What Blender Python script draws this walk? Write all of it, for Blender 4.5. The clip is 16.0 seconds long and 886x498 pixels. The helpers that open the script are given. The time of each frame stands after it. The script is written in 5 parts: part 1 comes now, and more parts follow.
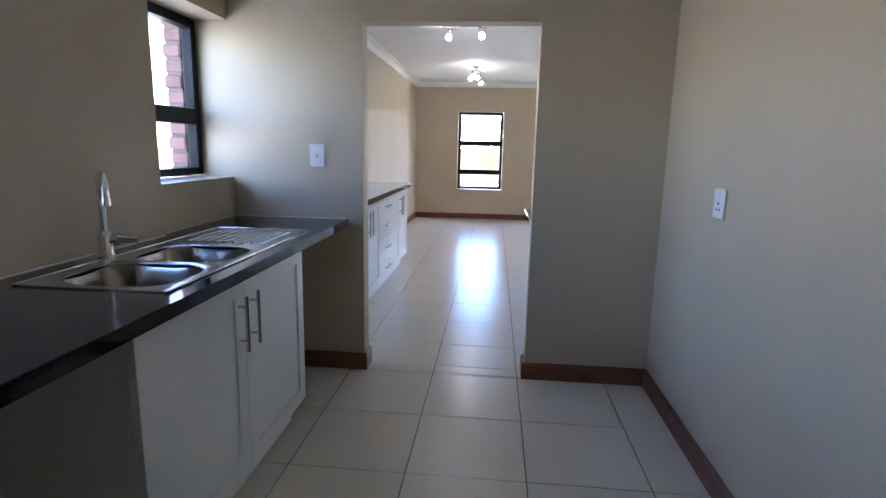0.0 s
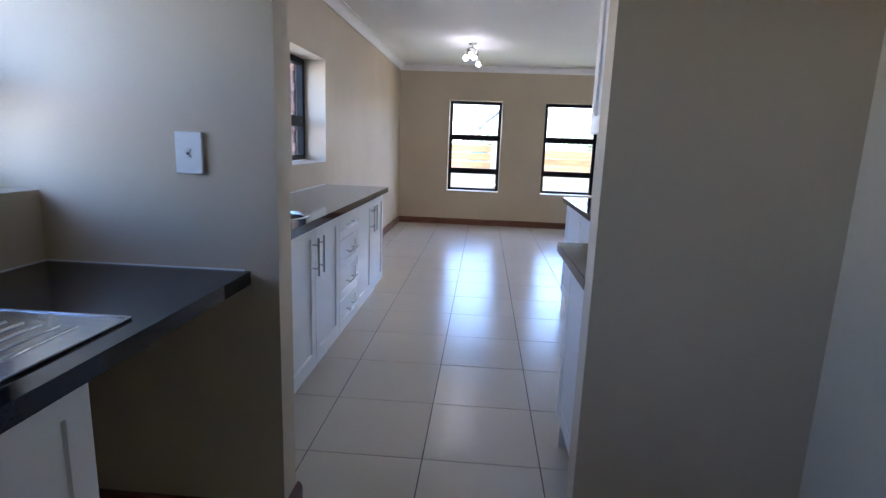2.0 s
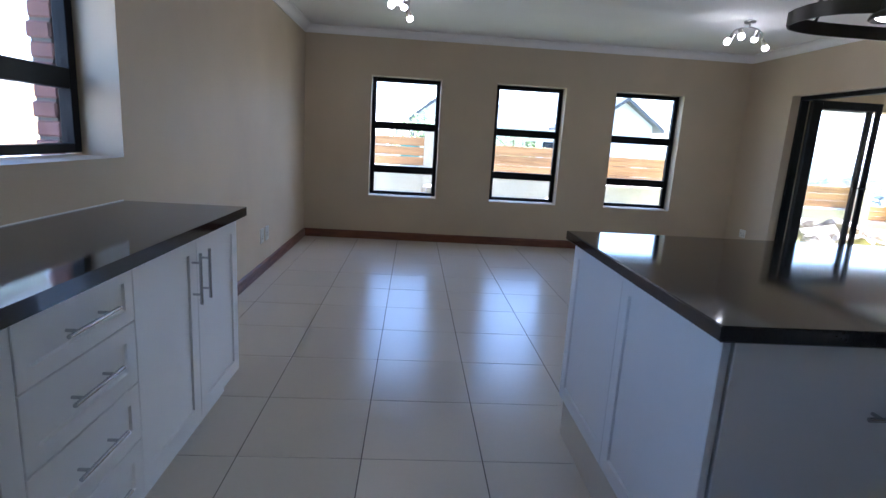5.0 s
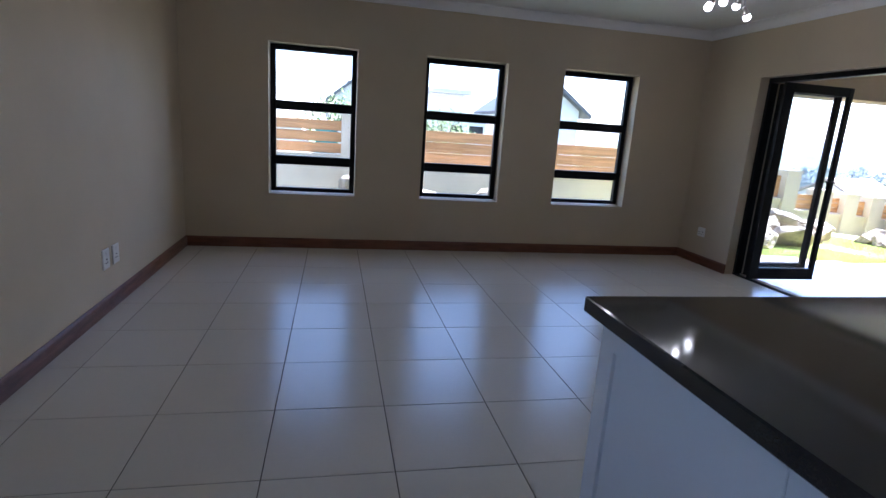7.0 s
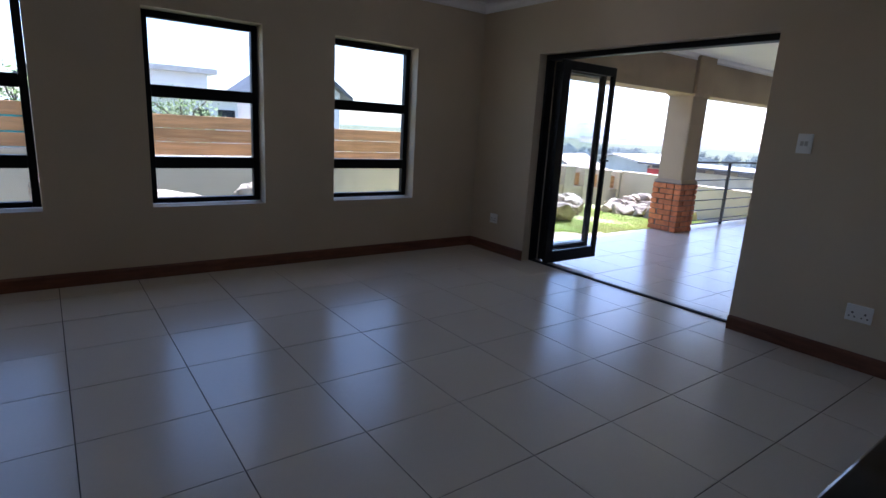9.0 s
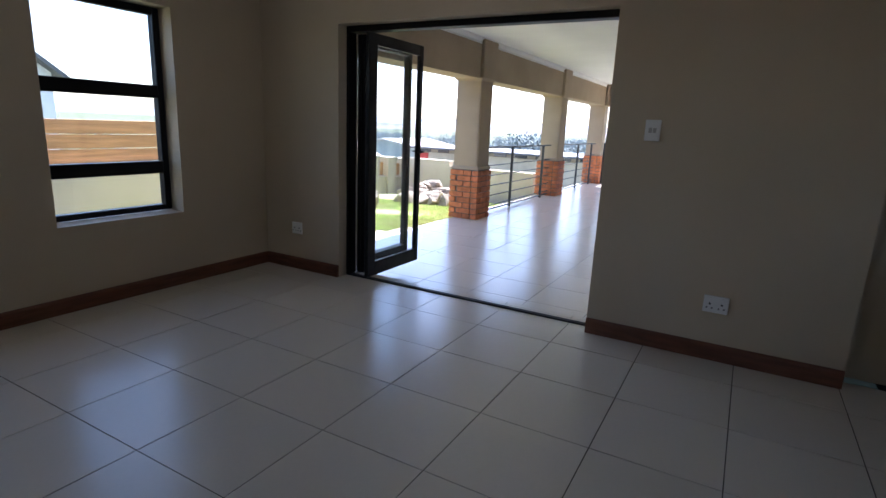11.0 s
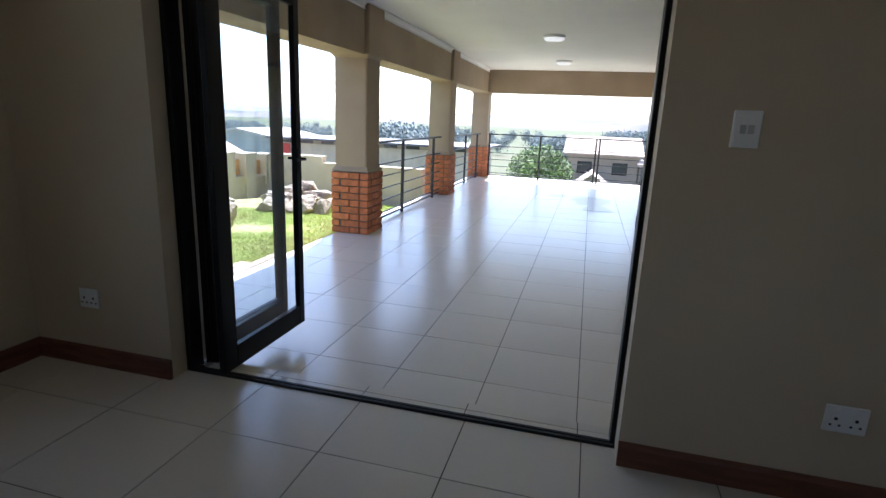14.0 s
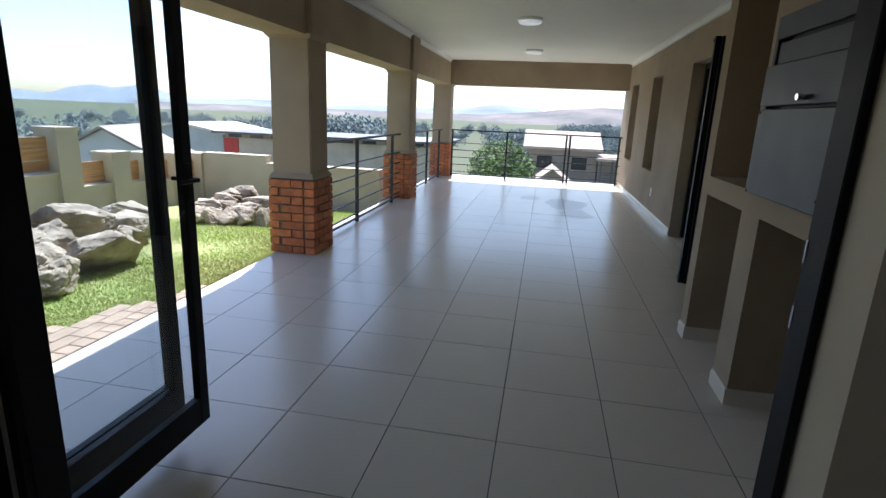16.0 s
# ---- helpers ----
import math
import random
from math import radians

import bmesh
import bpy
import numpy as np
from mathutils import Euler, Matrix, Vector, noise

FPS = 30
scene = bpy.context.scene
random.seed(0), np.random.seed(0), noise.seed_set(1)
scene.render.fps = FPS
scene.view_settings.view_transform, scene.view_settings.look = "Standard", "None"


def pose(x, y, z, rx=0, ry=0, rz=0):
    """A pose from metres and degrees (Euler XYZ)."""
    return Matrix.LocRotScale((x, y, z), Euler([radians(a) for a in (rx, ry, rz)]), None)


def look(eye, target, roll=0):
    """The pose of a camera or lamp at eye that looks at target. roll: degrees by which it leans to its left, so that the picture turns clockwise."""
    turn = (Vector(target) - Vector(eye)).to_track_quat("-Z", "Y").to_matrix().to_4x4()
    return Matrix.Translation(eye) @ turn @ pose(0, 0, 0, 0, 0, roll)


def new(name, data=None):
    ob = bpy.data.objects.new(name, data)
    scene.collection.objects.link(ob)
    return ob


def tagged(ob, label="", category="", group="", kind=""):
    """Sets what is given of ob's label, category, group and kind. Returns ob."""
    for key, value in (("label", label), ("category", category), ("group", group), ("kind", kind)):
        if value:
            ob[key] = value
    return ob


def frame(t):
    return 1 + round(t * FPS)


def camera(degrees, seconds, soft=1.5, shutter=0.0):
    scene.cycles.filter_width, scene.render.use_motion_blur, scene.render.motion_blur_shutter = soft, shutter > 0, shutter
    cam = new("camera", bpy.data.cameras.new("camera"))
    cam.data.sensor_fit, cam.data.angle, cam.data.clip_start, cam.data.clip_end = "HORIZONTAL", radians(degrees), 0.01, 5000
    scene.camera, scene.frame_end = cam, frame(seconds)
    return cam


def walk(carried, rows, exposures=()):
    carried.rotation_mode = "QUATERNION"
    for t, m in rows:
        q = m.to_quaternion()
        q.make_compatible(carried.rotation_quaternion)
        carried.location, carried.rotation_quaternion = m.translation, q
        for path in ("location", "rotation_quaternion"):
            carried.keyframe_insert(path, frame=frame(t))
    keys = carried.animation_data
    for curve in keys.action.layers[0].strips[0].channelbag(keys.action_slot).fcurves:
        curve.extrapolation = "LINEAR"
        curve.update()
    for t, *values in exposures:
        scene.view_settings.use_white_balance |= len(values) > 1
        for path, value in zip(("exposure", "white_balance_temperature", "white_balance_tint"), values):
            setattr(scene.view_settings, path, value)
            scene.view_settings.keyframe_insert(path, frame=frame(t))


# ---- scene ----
cam = camera(79.3, 16.0, soft=1.5)
PATH = [
    (0, (-0.003, 0.274, 1.330), (-0.184, 2.230, 0.958), 1.2),
    (0.5, (-0.033, 0.605, 1.333), (-0.203, 2.559, 0.947), 1.4),
    (1, (-0.067, 0.960, 1.332), (-0.228, 2.916, 0.946), 1.75),
    (1.5, (-0.096, 1.326, 1.334), (-0.240, 3.283, 0.945), 1.95),
    (2, (-0.126, 1.703, 1.330), (-0.262, 3.661, 0.939), 2.1),
    (2.5, (-0.164, 2.052, 1.328), (-0.275, 4.010, 0.938), 2.5),
    (3, (-0.193, 2.404, 1.320), (-0.269, 4.365, 0.935), 2.9),
    (3.5, (-0.208, 2.741, 1.306), (-0.244, 4.703, 0.920), 3.1),
    (4, (-0.202, 3.104, 1.292), (-0.189, 5.065, 0.899), 3.2),
    (6.5, (-0.108, 4.669, 1.312), (0.217, 6.596, 0.885), 3.8),
    (7, (-0.084, 4.946, 1.312), (0.322, 6.853, 0.869), 3.9),
    (7.5, (-0.026, 5.203, 1.321), (0.508, 7.076, 0.865), 3.9),
    (8, (0.065, 5.460, 1.335), (0.785, 7.267, 0.872), 3.7),
    (8.5, (0.118, 5.722, 1.318), (1.048, 7.433, 0.861), 3.4),
    (9, (0.180, 5.962, 1.277), (1.350, 7.525, 0.832), 3.25),
    (9.5, (0.254, 6.172, 1.278), (1.593, 7.588, 0.830), 3.1),
    (10, (0.343, 6.405, 1.283), (1.854, 7.633, 0.833), 2.8),
    (12.5, (1.248, 7.445, 1.283), (3.062, 8.148, 0.818), 2.3),
    (13, (1.479, 7.605, 1.289), (3.324, 8.216, 0.818), 2.2),
    (13.5, (1.734, 7.728, 1.285), (3.599, 8.272, 0.813), 2.3),
    (14, (2.0, 7.849, 1.296), (3.88, 8.34, 0.82), 2.4),
    (14.5, (2.278, 7.928, 1.296), (4.168, 8.374, 0.816), 2.3),
    (15, (2.557, 8.026, 1.303), (4.454, 8.434, 0.818), 2.4),
    (15.5, (2.787, 8.12, 1.305), (4.691, 8.49, 0.818), 2.6),
    (16, (3.027, 8.178, 1.312), (4.936, 8.517, 0.82), 2.5),
]
EXPOSURE = [(0.0, 4.88, 5500, 22), (1.0, 4.42, 5350, 23), (2.0, 4.42, 5350, 23), (3.0, 4.28, 5300, 22), (4.0, 3.92, 5200, 20), (7.0, 2.98, 5250, 22), (9.0, 2.12, 5300, 23), (10.0, 2.22, 5450, 22), (12.5, 2.46, 5600, 18), (14.5, 1.80, 5650, 15), (16.0, 1.26, 5650, 12)]
walk(cam, [(t, look(eye, target, roll)) for t, eye, target, roll in PATH], EXPOSURE)

# ---- light: hazy clear day, sun high beyond the far end of the patio ----
SUN_AZ, SUN_EL = radians(8), radians(56)      # azimuth from +x towards +y
world = bpy.data.worlds.new("sky")
scene.world = world
world.use_nodes = True
wn, wl = world.node_tree.nodes, world.node_tree.links
sky = wn.new("ShaderNodeTexSky")
sky.sky_type = "NISHITA"
sky.sun_disc = False
sky.sun_elevation = SUN_EL
sky.sun_rotation = radians(90) - SUN_AZ
sky.air_density, sky.dust_density, sky.ozone_density = 1.0, 1.2, 1.0
wl.new(sky.outputs[0], wn["Background"].inputs[0])
wn["Background"].inputs[1].default_value = 0.115
sun = new("sun", bpy.data.lights.new("sun", "SUN"))
sun.data.energy, sun.data.angle, sun.data.color = 5.0, radians(0.55), (1.0, 0.95, 0.87)
toward = Vector((math.cos(SUN_EL) * math.cos(SUN_AZ), math.cos(SUN_EL) * math.sin(SUN_AZ), math.sin(SUN_EL)))
sun.matrix_world = Matrix.Translation((20, 12, 30)) @ toward.to_track_quat("Z", "Y").to_matrix().to_4x4()

# ---- materials ----
def mat(name, color, rough=0.6, metal=0.0, var=0.06, scale=3.0, bump=0.0, bscale=120.0, grain=0.03, spec=0.5, rnd=0.0, rvar=0.05, tint=None, stretch=(1, 1, 1), bdist=0.004):
    """Principled surface with colour variation at two scales, roughness variation and fine relief."""
    m = bpy.data.materials.new(name)
    m.use_nodes = True
    n, l = m.node_tree.nodes, m.node_tree.links
    b = n["Principled BSDF"]
    b.inputs["Metallic"].default_value = metal
    b.inputs["Specular IOR Level"].default_value = spec
    co = n.new("ShaderNodeTexCoord")
    mp = n.new("ShaderNodeMapping")
    mp.inputs["Scale"].default_value = stretch
    l.new(co.outputs["Object"], mp.inputs[0])
    src = mp.outputs[0]
    if rnd:
        info = n.new("ShaderNodeObjectInfo")
        off = n.new("ShaderNodeVectorMath")
        off.operation = "MULTIPLY_ADD"
        l.new(info.outputs["Random"], off.inputs[0])
        off.inputs[1].default_value = (37, 61, 23)
        l.new(src, off.inputs[2])
        src = off.outputs[0]
    big = n.new("ShaderNodeTexNoise")
    big.inputs["Scale"].default_value, big.inputs["Detail"].default_value = scale, 4
    fine = n.new("ShaderNodeTexNoise")
    fine.inputs["Scale"].default_value, fine.inputs["Detail"].default_value = bscale, 5
    l.new(src, big.inputs["Vector"])
    l.new(src, fine.inputs["Vector"])
    ramp = n.new("ShaderNodeMix")
    ramp.data_type = "RGBA"
    c2 = tint or tuple(c * (1 - 2.2 * var) for c in color)
    c1 = tuple(min(1, c * (1 + var)) for c in color)
    ramp.inputs["A"].default_value, ramp.inputs["B"].default_value = (*c1, 1), (*c2, 1)
    mr = n.new("ShaderNodeMapRange")
    mr.inputs["From Min"].default_value, mr.inputs["From Max"].default_value = 0.35, 0.7
    l.new(big.outputs["Fac"], mr.inputs["Value"])
    l.new(mr.outputs[0], ramp.inputs["Factor"])
    hsv = n.new("ShaderNodeHueSaturation")
    l.new(ramp.outputs["Result"], hsv.inputs["Color"])
    val = n.new("ShaderNodeMath")
    val.operation = "MULTIPLY_ADD"
    l.new(fine.outputs["Fac"], val.inputs[0])
    val.inputs[1].default_value, val.inputs[2].default_value = grain * 4, 1 - grain * 2
    last = val.outputs[0]
    if rnd:
        add = n.new("ShaderNodeMath")
        add.operation = "MULTIPLY_ADD"
        l.new(info.outputs["Random"], add.inputs[0])
        add.inputs[1].default_value = rnd
        l.new(last, add.inputs[2])
        sub = n.new("ShaderNodeMath")
        sub.operation = "SUBTRACT"
        l.new(add.outputs[0], sub.inputs[0])
        sub.inputs[1].default_value = rnd / 2
        last = sub.outputs[0]
    l.new(last, hsv.inputs["Value"])
    l.new(hsv.outputs[0], b.inputs["Base Color"])
    rr = n.new("ShaderNodeMapRange")
    rr.inputs["To Min"].default_value, rr.inputs["To Max"].default_value = max(0.02, rough - rvar), rough + rvar
    l.new(big.outputs["Fac"], rr.inputs["Value"])
    l.new(rr.outputs[0], b.inputs["Roughness"])
    if bump:
        bp = n.new("ShaderNodeBump")
        bp.inputs["Strength"].default_value, bp.inputs["Distance"].default_value = bump, bdist
        l.new(fine.outputs["Fac"], bp.inputs["Height"])
        l.new(bp.outputs[0], b.inputs["Normal"])
    return m


def glass_mat(name, tint=(0.96, 0.98, 0.97)):
    """Clear pane: transmits, with Fresnel gloss."""
    m = bpy.data.materials.new(name)
    m.use_nodes = True
    n, l = m.node_tree.nodes, m.node_tree.links
    n.remove(n["Principled BSDF"])
    tr, gl, mx, fr = n.new("ShaderNodeBsdfTransparent"), n.new("ShaderNodeBsdfGlossy"), n.new("ShaderNodeMixShader"), n.new("ShaderNodeLayerWeight")
    pw, ma = n.new("ShaderNodeMath"), n.new("ShaderNodeMath")
    tr.inputs[0].default_value = (*tint, 1)
    gl.inputs["Roughness"].default_value = 0.02
    fr.inputs["Blend"].default_value = 0.5
    pw.operation, ma.operation = "POWER", "MULTIPLY_ADD"
    l.new(fr.outputs["Facing"], pw.inputs[0])
    pw.inputs[1].default_value, ma.inputs[1].default_value, ma.inputs[2].default_value = 5.0, 0.9, 0.035
    l.new(pw.outputs[0], ma.inputs[0])
    l.new(ma.outputs[0], mx.inputs[0])
    l.new(tr.outputs[0], mx.inputs[1])
    l.new(gl.outputs[0], mx.inputs[2])
    l.new(mx.outputs[0], n["Material Output"].inputs[0])
    return m


def glow(name, color, strength):
    m = mat(name, color, 0.3, var=0.01, grain=0.005)
    b = m.node_tree.nodes["Principled BSDF"]
    b.inputs["Emission Color"].default_value = (*color, 1)
    b.inputs["Emission Strength"].default_value = strength
    return m


M_WALL = mat("greige wall paint", (0.558, 0.459, 0.322), 0.55, var=0.03, scale=1.3, bump=0.12, bscale=160, grain=0.012)
M_CEIL = mat("white ceiling paint", (0.86, 0.845, 0.815), 0.7, var=0.02, scale=1.0, bump=0.05, grain=0.01)
M_WHITE = mat("white lacquered board", (0.80, 0.80, 0.79), 0.32, var=0.012, scale=2.0, grain=0.006, rvar=0.03)
M_PLASTIC = mat("white plastic", (0.82, 0.82, 0.80), 0.3, var=0.01, grain=0.004)
M_SLOT = mat("dark socket holes", (0.03, 0.03, 0.03), 0.5)
M_TILE = mat("cream porcelain tile", (0.675, 0.607, 0.50), 0.24, var=0.012, scale=1.1, bump=0.015, bscale=60, grain=0.012, rnd=0.04, rvar=0.012)
M_GROUT = mat("grey-brown grout", (0.075, 0.065, 0.053), 0.9, var=0.15, scale=9, grain=0.06)
M_WOODBASE = mat("red-brown varnished meranti", (0.15, 0.055, 0.028), 0.4, var=0.16, scale=5, bscale=60, grain=0.10, bump=0.15, stretch=(1, 1, 8))
M_GRANITE = mat("black polished granite", (0.013, 0.013, 0.014), 0.07, var=0.3, scale=180, bscale=420, grain=0.10, rvar=0.02, tint=(0.022, 0.021, 0.021))
M_BLACK = mat("black powder-coated aluminium", (0.010, 0.010, 0.011), 0.42, var=0.1, scale=6, grain=0.03, spec=0.14)
M_RUBBER = mat("black rubber track", (0.01, 0.01, 0.01), 0.7)
M_STEEL = mat("brushed stainless steel", (0.50, 0.51, 0.53), 0.20, metal=1.0, var=0.05, scale=8, bscale=200, grain=0.03, bump=0.04, stretch=(1, 12, 1))
# Darker copy of the rim steel: shade inside the bowls is put into the colour.
M_STEELSHADE = mat("stainless steel, bowl shade in colour", (0.34, 0.335, 0.33), 0.2, metal=1.0, var=0.05, scale=8, bscale=200, grain=0.03)
M_GREYPLASTIC = mat("grey plastic", (0.50, 0.49, 0.46), 0.45, var=0.03, grain=0.01)
M_CHROME = mat("polished chrome", (0.80, 0.80, 0.80), 0.07, metal=1.0, var=0.02, grain=0.005, rvar=0.02)
M_NICKEL = mat("satin nickel", (0.45, 0.44, 0.41), 0.3, metal=1.0, var=0.03, grain=0.01)
M_DARKSTEEL = mat("dark bronze metal", (0.10, 0.095, 0.085), 0.36, metal=0.85, var=0.1, scale=10, grain=0.03)
M_GREYSTEEL = mat("grey enamelled steel", (0.055, 0.062, 0.075), 0.45, metal=0.2, var=0.06, scale=5, grain=0.02)
M_RAIL = mat("charcoal painted steel", (0.022, 0.023, 0.025), 0.5, metal=0.1, var=0.1, scale=9, grain=0.04)
M_PLASTER = mat("olive-beige textured plaster", (0.350, 0.270, 0.182), 0.85, var=0.06, scale=1.6, bump=0.35, bscale=110, grain=0.04)
M_YARDWALL = mat("cream yard wall plaster", (0.54, 0.465, 0.355), 0.85, var=0.07, scale=1.2, bump=0.3, bscale=90, grain=0.04)
M_BRICK = mat("orange face brick", (0.52, 0.17, 0.065), 0.8, var=0.14, scale=14, bump=0.5, bscale=90, grain=0.09, rnd=0.35)
M_BRICKP = mat("purple-brown face brick", (0.23, 0.115, 0.095), 0.85, var=0.12, scale=12, bump=0.5, bscale=90, grain=0.08, rnd=0.25)
M_MORTAR = mat("grey mortar", (0.15, 0.13, 0.11), 0.95, var=0.08, scale=20, bump=0.3, grain=0.05)
M_PAVER = mat("tan clay paver", (0.39, 0.29, 0.215), 0.9, var=0.1, scale=9, bump=0.4, grain=0.07, rnd=0.2)
M_CONC = mat("pale concrete edge", (0.55, 0.51, 0.45), 0.85, var=0.08, scale=6, bump=0.3, grain=0.05)
M_SLAT = mat("orange-stained pine", (0.52, 0.265, 0.105), 0.6, var=0.14, scale=2.5, bscale=24, grain=0.13, bump=0.2, rnd=0.16, stretch=(0.6, 6, 10))
M_ROCK = mat("brown-grey sandstone", (0.41, 0.345, 0.265), 0.95, var=0.25, scale=4.0, bump=1.0, bscale=11, grain=0.14, rnd=0.2, tint=(0.15, 0.12, 0.09), bdist=0.03)
M_SOIL = mat("dry valley grass and soil", (0.085, 0.105, 0.066), 0.95, var=0.3, scale=0.03, bump=0.5, bscale=3, grain=0.12, tint=(0.125, 0.12, 0.085), spec=0.04)
M_LAWN = mat("lawn turf with dry patches", (0.25, 0.28, 0.09), 0.95, var=0.3, scale=1.6, bump=1.0, bscale=60, grain=0.15, tint=(0.29, 0.26, 0.13), bdist=0.012)
M_GRASS = mat("lawn grass", (0.33, 0.43, 0.10), 0.7, var=0.25, scale=0.9, grain=0.1, bscale=9, tint=(0.40, 0.36, 0.16))
M_LEAF = mat("dusty green leaves", (0.15, 0.215, 0.055), 0.65, var=0.3, scale=1.4, grain=0.12, bscale=7)
# Leaf colour paled towards grey: distance haze is painted in, no air is modelled.
M_LEAFFAR = mat("far foliage, haze in colour", (0.23, 0.26, 0.245), 1.0, var=0.15, scale=0.4, grain=0.05, bscale=3, spec=0.03)
M_BARK = mat("grey bark", (0.14, 0.11, 0.085), 0.9, var=0.2, scale=9, bump=0.6, bscale=40, grain=0.1)
M_HOUSE = mat("pale house plaster", (0.74, 0.71, 0.66), 0.9, var=0.05, scale=0.8, grain=0.03, bump=0.2)
M_SIDE = mat("grey side wall plaster", (0.33, 0.345, 0.36), 0.9, var=0.06, scale=1.0, grain=0.03, bump=0.2)
M_HOUSEB = mat("tan house plaster", (0.32, 0.265, 0.205), 0.9, var=0.05, scale=0.8, grain=0.03, bump=0.2)
M_ROOF = mat("terracotta grey roof tiles", (0.42, 0.335, 0.265), 0.85, var=0.12, scale=2.0, grain=0.08, bump=0.4, bscale=14)
M_ROOFD = mat("dark metal roof", (0.10, 0.10, 0.10), 0.55, var=0.1, scale=1.0, grain=0.03)
M_SHED = mat("grey-green sheet metal", (0.36, 0.39, 0.37), 0.6, var=0.06, scale=1.0, grain=0.03)
M_RED = mat("red painted panel", (0.45, 0.04, 0.03), 0.6, var=0.1)
M_WIN = mat("dark house window", (0.03, 0.035, 0.04), 0.12, var=0.1)
M_TEAL = mat("teal shade cloth", (0.02, 0.22, 0.20), 0.8, var=0.15, scale=3)
# Both hill colours include the veil of distance haze, blue on the far range.
M_HILL = mat("hills, blue haze in colour", (0.25, 0.28, 0.315), 1.0, var=0.10, scale=0.004, bscale=0.03, grain=0.06, spec=0.04)
M_HILLN = mat("tan hills, haze in colour", (0.225, 0.20, 0.19), 1.0, var=0.12, scale=0.008, bscale=0.05, grain=0.08, tint=(0.13, 0.135, 0.13), spec=0.04)
M_GLASS = glass_mat("window glass")
# Faint blue-green tint stands in for sky reflected in the door panes.
M_GLASSG = glass_mat("door glass tinted for sky reflection", (0.974, 0.990, 0.996))
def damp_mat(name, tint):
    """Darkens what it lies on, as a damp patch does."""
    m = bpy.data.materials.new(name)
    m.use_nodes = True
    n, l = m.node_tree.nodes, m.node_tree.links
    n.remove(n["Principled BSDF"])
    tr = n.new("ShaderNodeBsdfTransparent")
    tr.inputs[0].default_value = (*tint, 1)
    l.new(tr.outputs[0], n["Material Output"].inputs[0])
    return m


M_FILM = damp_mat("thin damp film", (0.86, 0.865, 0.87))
M_BULB = glow("lit bulb", (1.0, 0.93, 0.82), 3.8)
M_BULBDIM = glow("lit frosted bulb", (1.0, 0.93, 0.82), 1.3)
M_LAMP = glow("white lamp glass", (0.9, 0.88, 0.84), 0.15)


# ---- mesh helpers ----
def box(bm, x0, x1, y0, y1, z0, z1, bevel=0.0, seg=1):
    r = bmesh.ops.create_cube(bm, size=1.0, matrix=Matrix.LocRotScale(((x0 + x1) / 2, (y0 + y1) / 2, (z0 + z1) / 2), None, (abs(x1 - x0), abs(y1 - y0), abs(z1 - z0))))
    if bevel:
        es = list({e for v in r["verts"] for e in v.link_edges})
        bmesh.ops.bevel(bm, geom=es, offset=bevel, segments=seg, affect="EDGES", profile=0.6)


def rod(bm, p, q, r, r2=None, seg=12):
    p, q = Vector(p), Vector(q)
    d = q - p
    m = Matrix.Translation((p + q) / 2) @ d.to_track_quat("Z", "Y").to_matrix().to_4x4()
    bmesh.ops.create_cone(bm, cap_ends=True, segments=seg, radius1=r, radius2=r if r2 is None else r2, depth=d.length, matrix=m)


def sweep(bm, pts, r, seg=10):
    """A round bar along a polyline, one skin."""
    pts = [Vector(p) for p in pts]
    rings, side = [], None
    for i, p in enumerate(pts):
        t = (pts[min(i + 1, len(pts) - 1)] - pts[max(i - 1, 0)]).normalized()
        if side is None:
            side = t.orthogonal().normalized()
        side = (side - t * side.dot(t)).normalized()
        up = t.cross(side)
        rings.append([bm.verts.new(p + (side * math.cos(a) + up * math.sin(a)) * r) for a in (2 * math.pi * k / seg for k in range(seg))])
    for a, b in zip(rings, rings[1:]):
        for k in range(seg):
            bm.faces.new((a[k], a[(k + 1) % seg], b[(k + 1) % seg], b[k]))
    bm.faces.new(rings[0][::-1])
    bm.faces.new(rings[-1])


def prism(bm, profile, axis, a0, a1):
    """Extrudes a 2D profile along axis x or y: profile points are (other, z)."""
    def at(a, p):
        return (a, p[0], p[1]) if axis == "x" else (p[0], a, p[1])
    f = [bm.verts.new(at(a0, p)) for p in profile]
    g = [bm.verts.new(at(a1, p)) for p in profile]
    k = len(profile)
    for i in range(k):
        bm.faces.new((f[i], f[(i + 1) % k], g[(i + 1) % k], g[i]))
    bm.faces.new(f[::-1])
    bm.faces.new(g)
    bmesh.ops.recalc_face_normals(bm, faces=bm.faces[:])


def mesh(name, bm, material, smooth=None):
    bmesh.ops.recalc_face_normals(bm, faces=bm.faces[:])
    me = bpy.data.meshes.new(name)
    if smooth is not None:
        lim = radians(smooth)
        for f in bm.faces:
            f.smooth = True
        for e in bm.edges:
            e.smooth = len(e.link_faces) == 2 and e.calc_face_angle(0) < lim
    bm.to_mesh(me)
    bm.free()
    me.materials.append(material)
    return me


def thing(name, bm, material, label, category, kind="", group="", smooth=None):
    return tagged(new(name, mesh(name, bm, material, smooth)), label, category, group, kind)


def holder(name, label, category, place=(0, 0, 0), group="", kind="", turn=0):
    e = new(name)
    e.empty_display_size = 0.1
    e.matrix_world = pose(*place, 0, 0, turn)
    return tagged(e, label, category, group, kind)


def part(name, bm, material, parent, label="", smooth=None):
    """One mesh under a thing or part; the bmesh is in the parent's own space."""
    ob = new(name, mesh(name, bm, material, smooth))
    ob.parent = parent
    return tagged(ob, label)


def B():
    return bmesh.new()


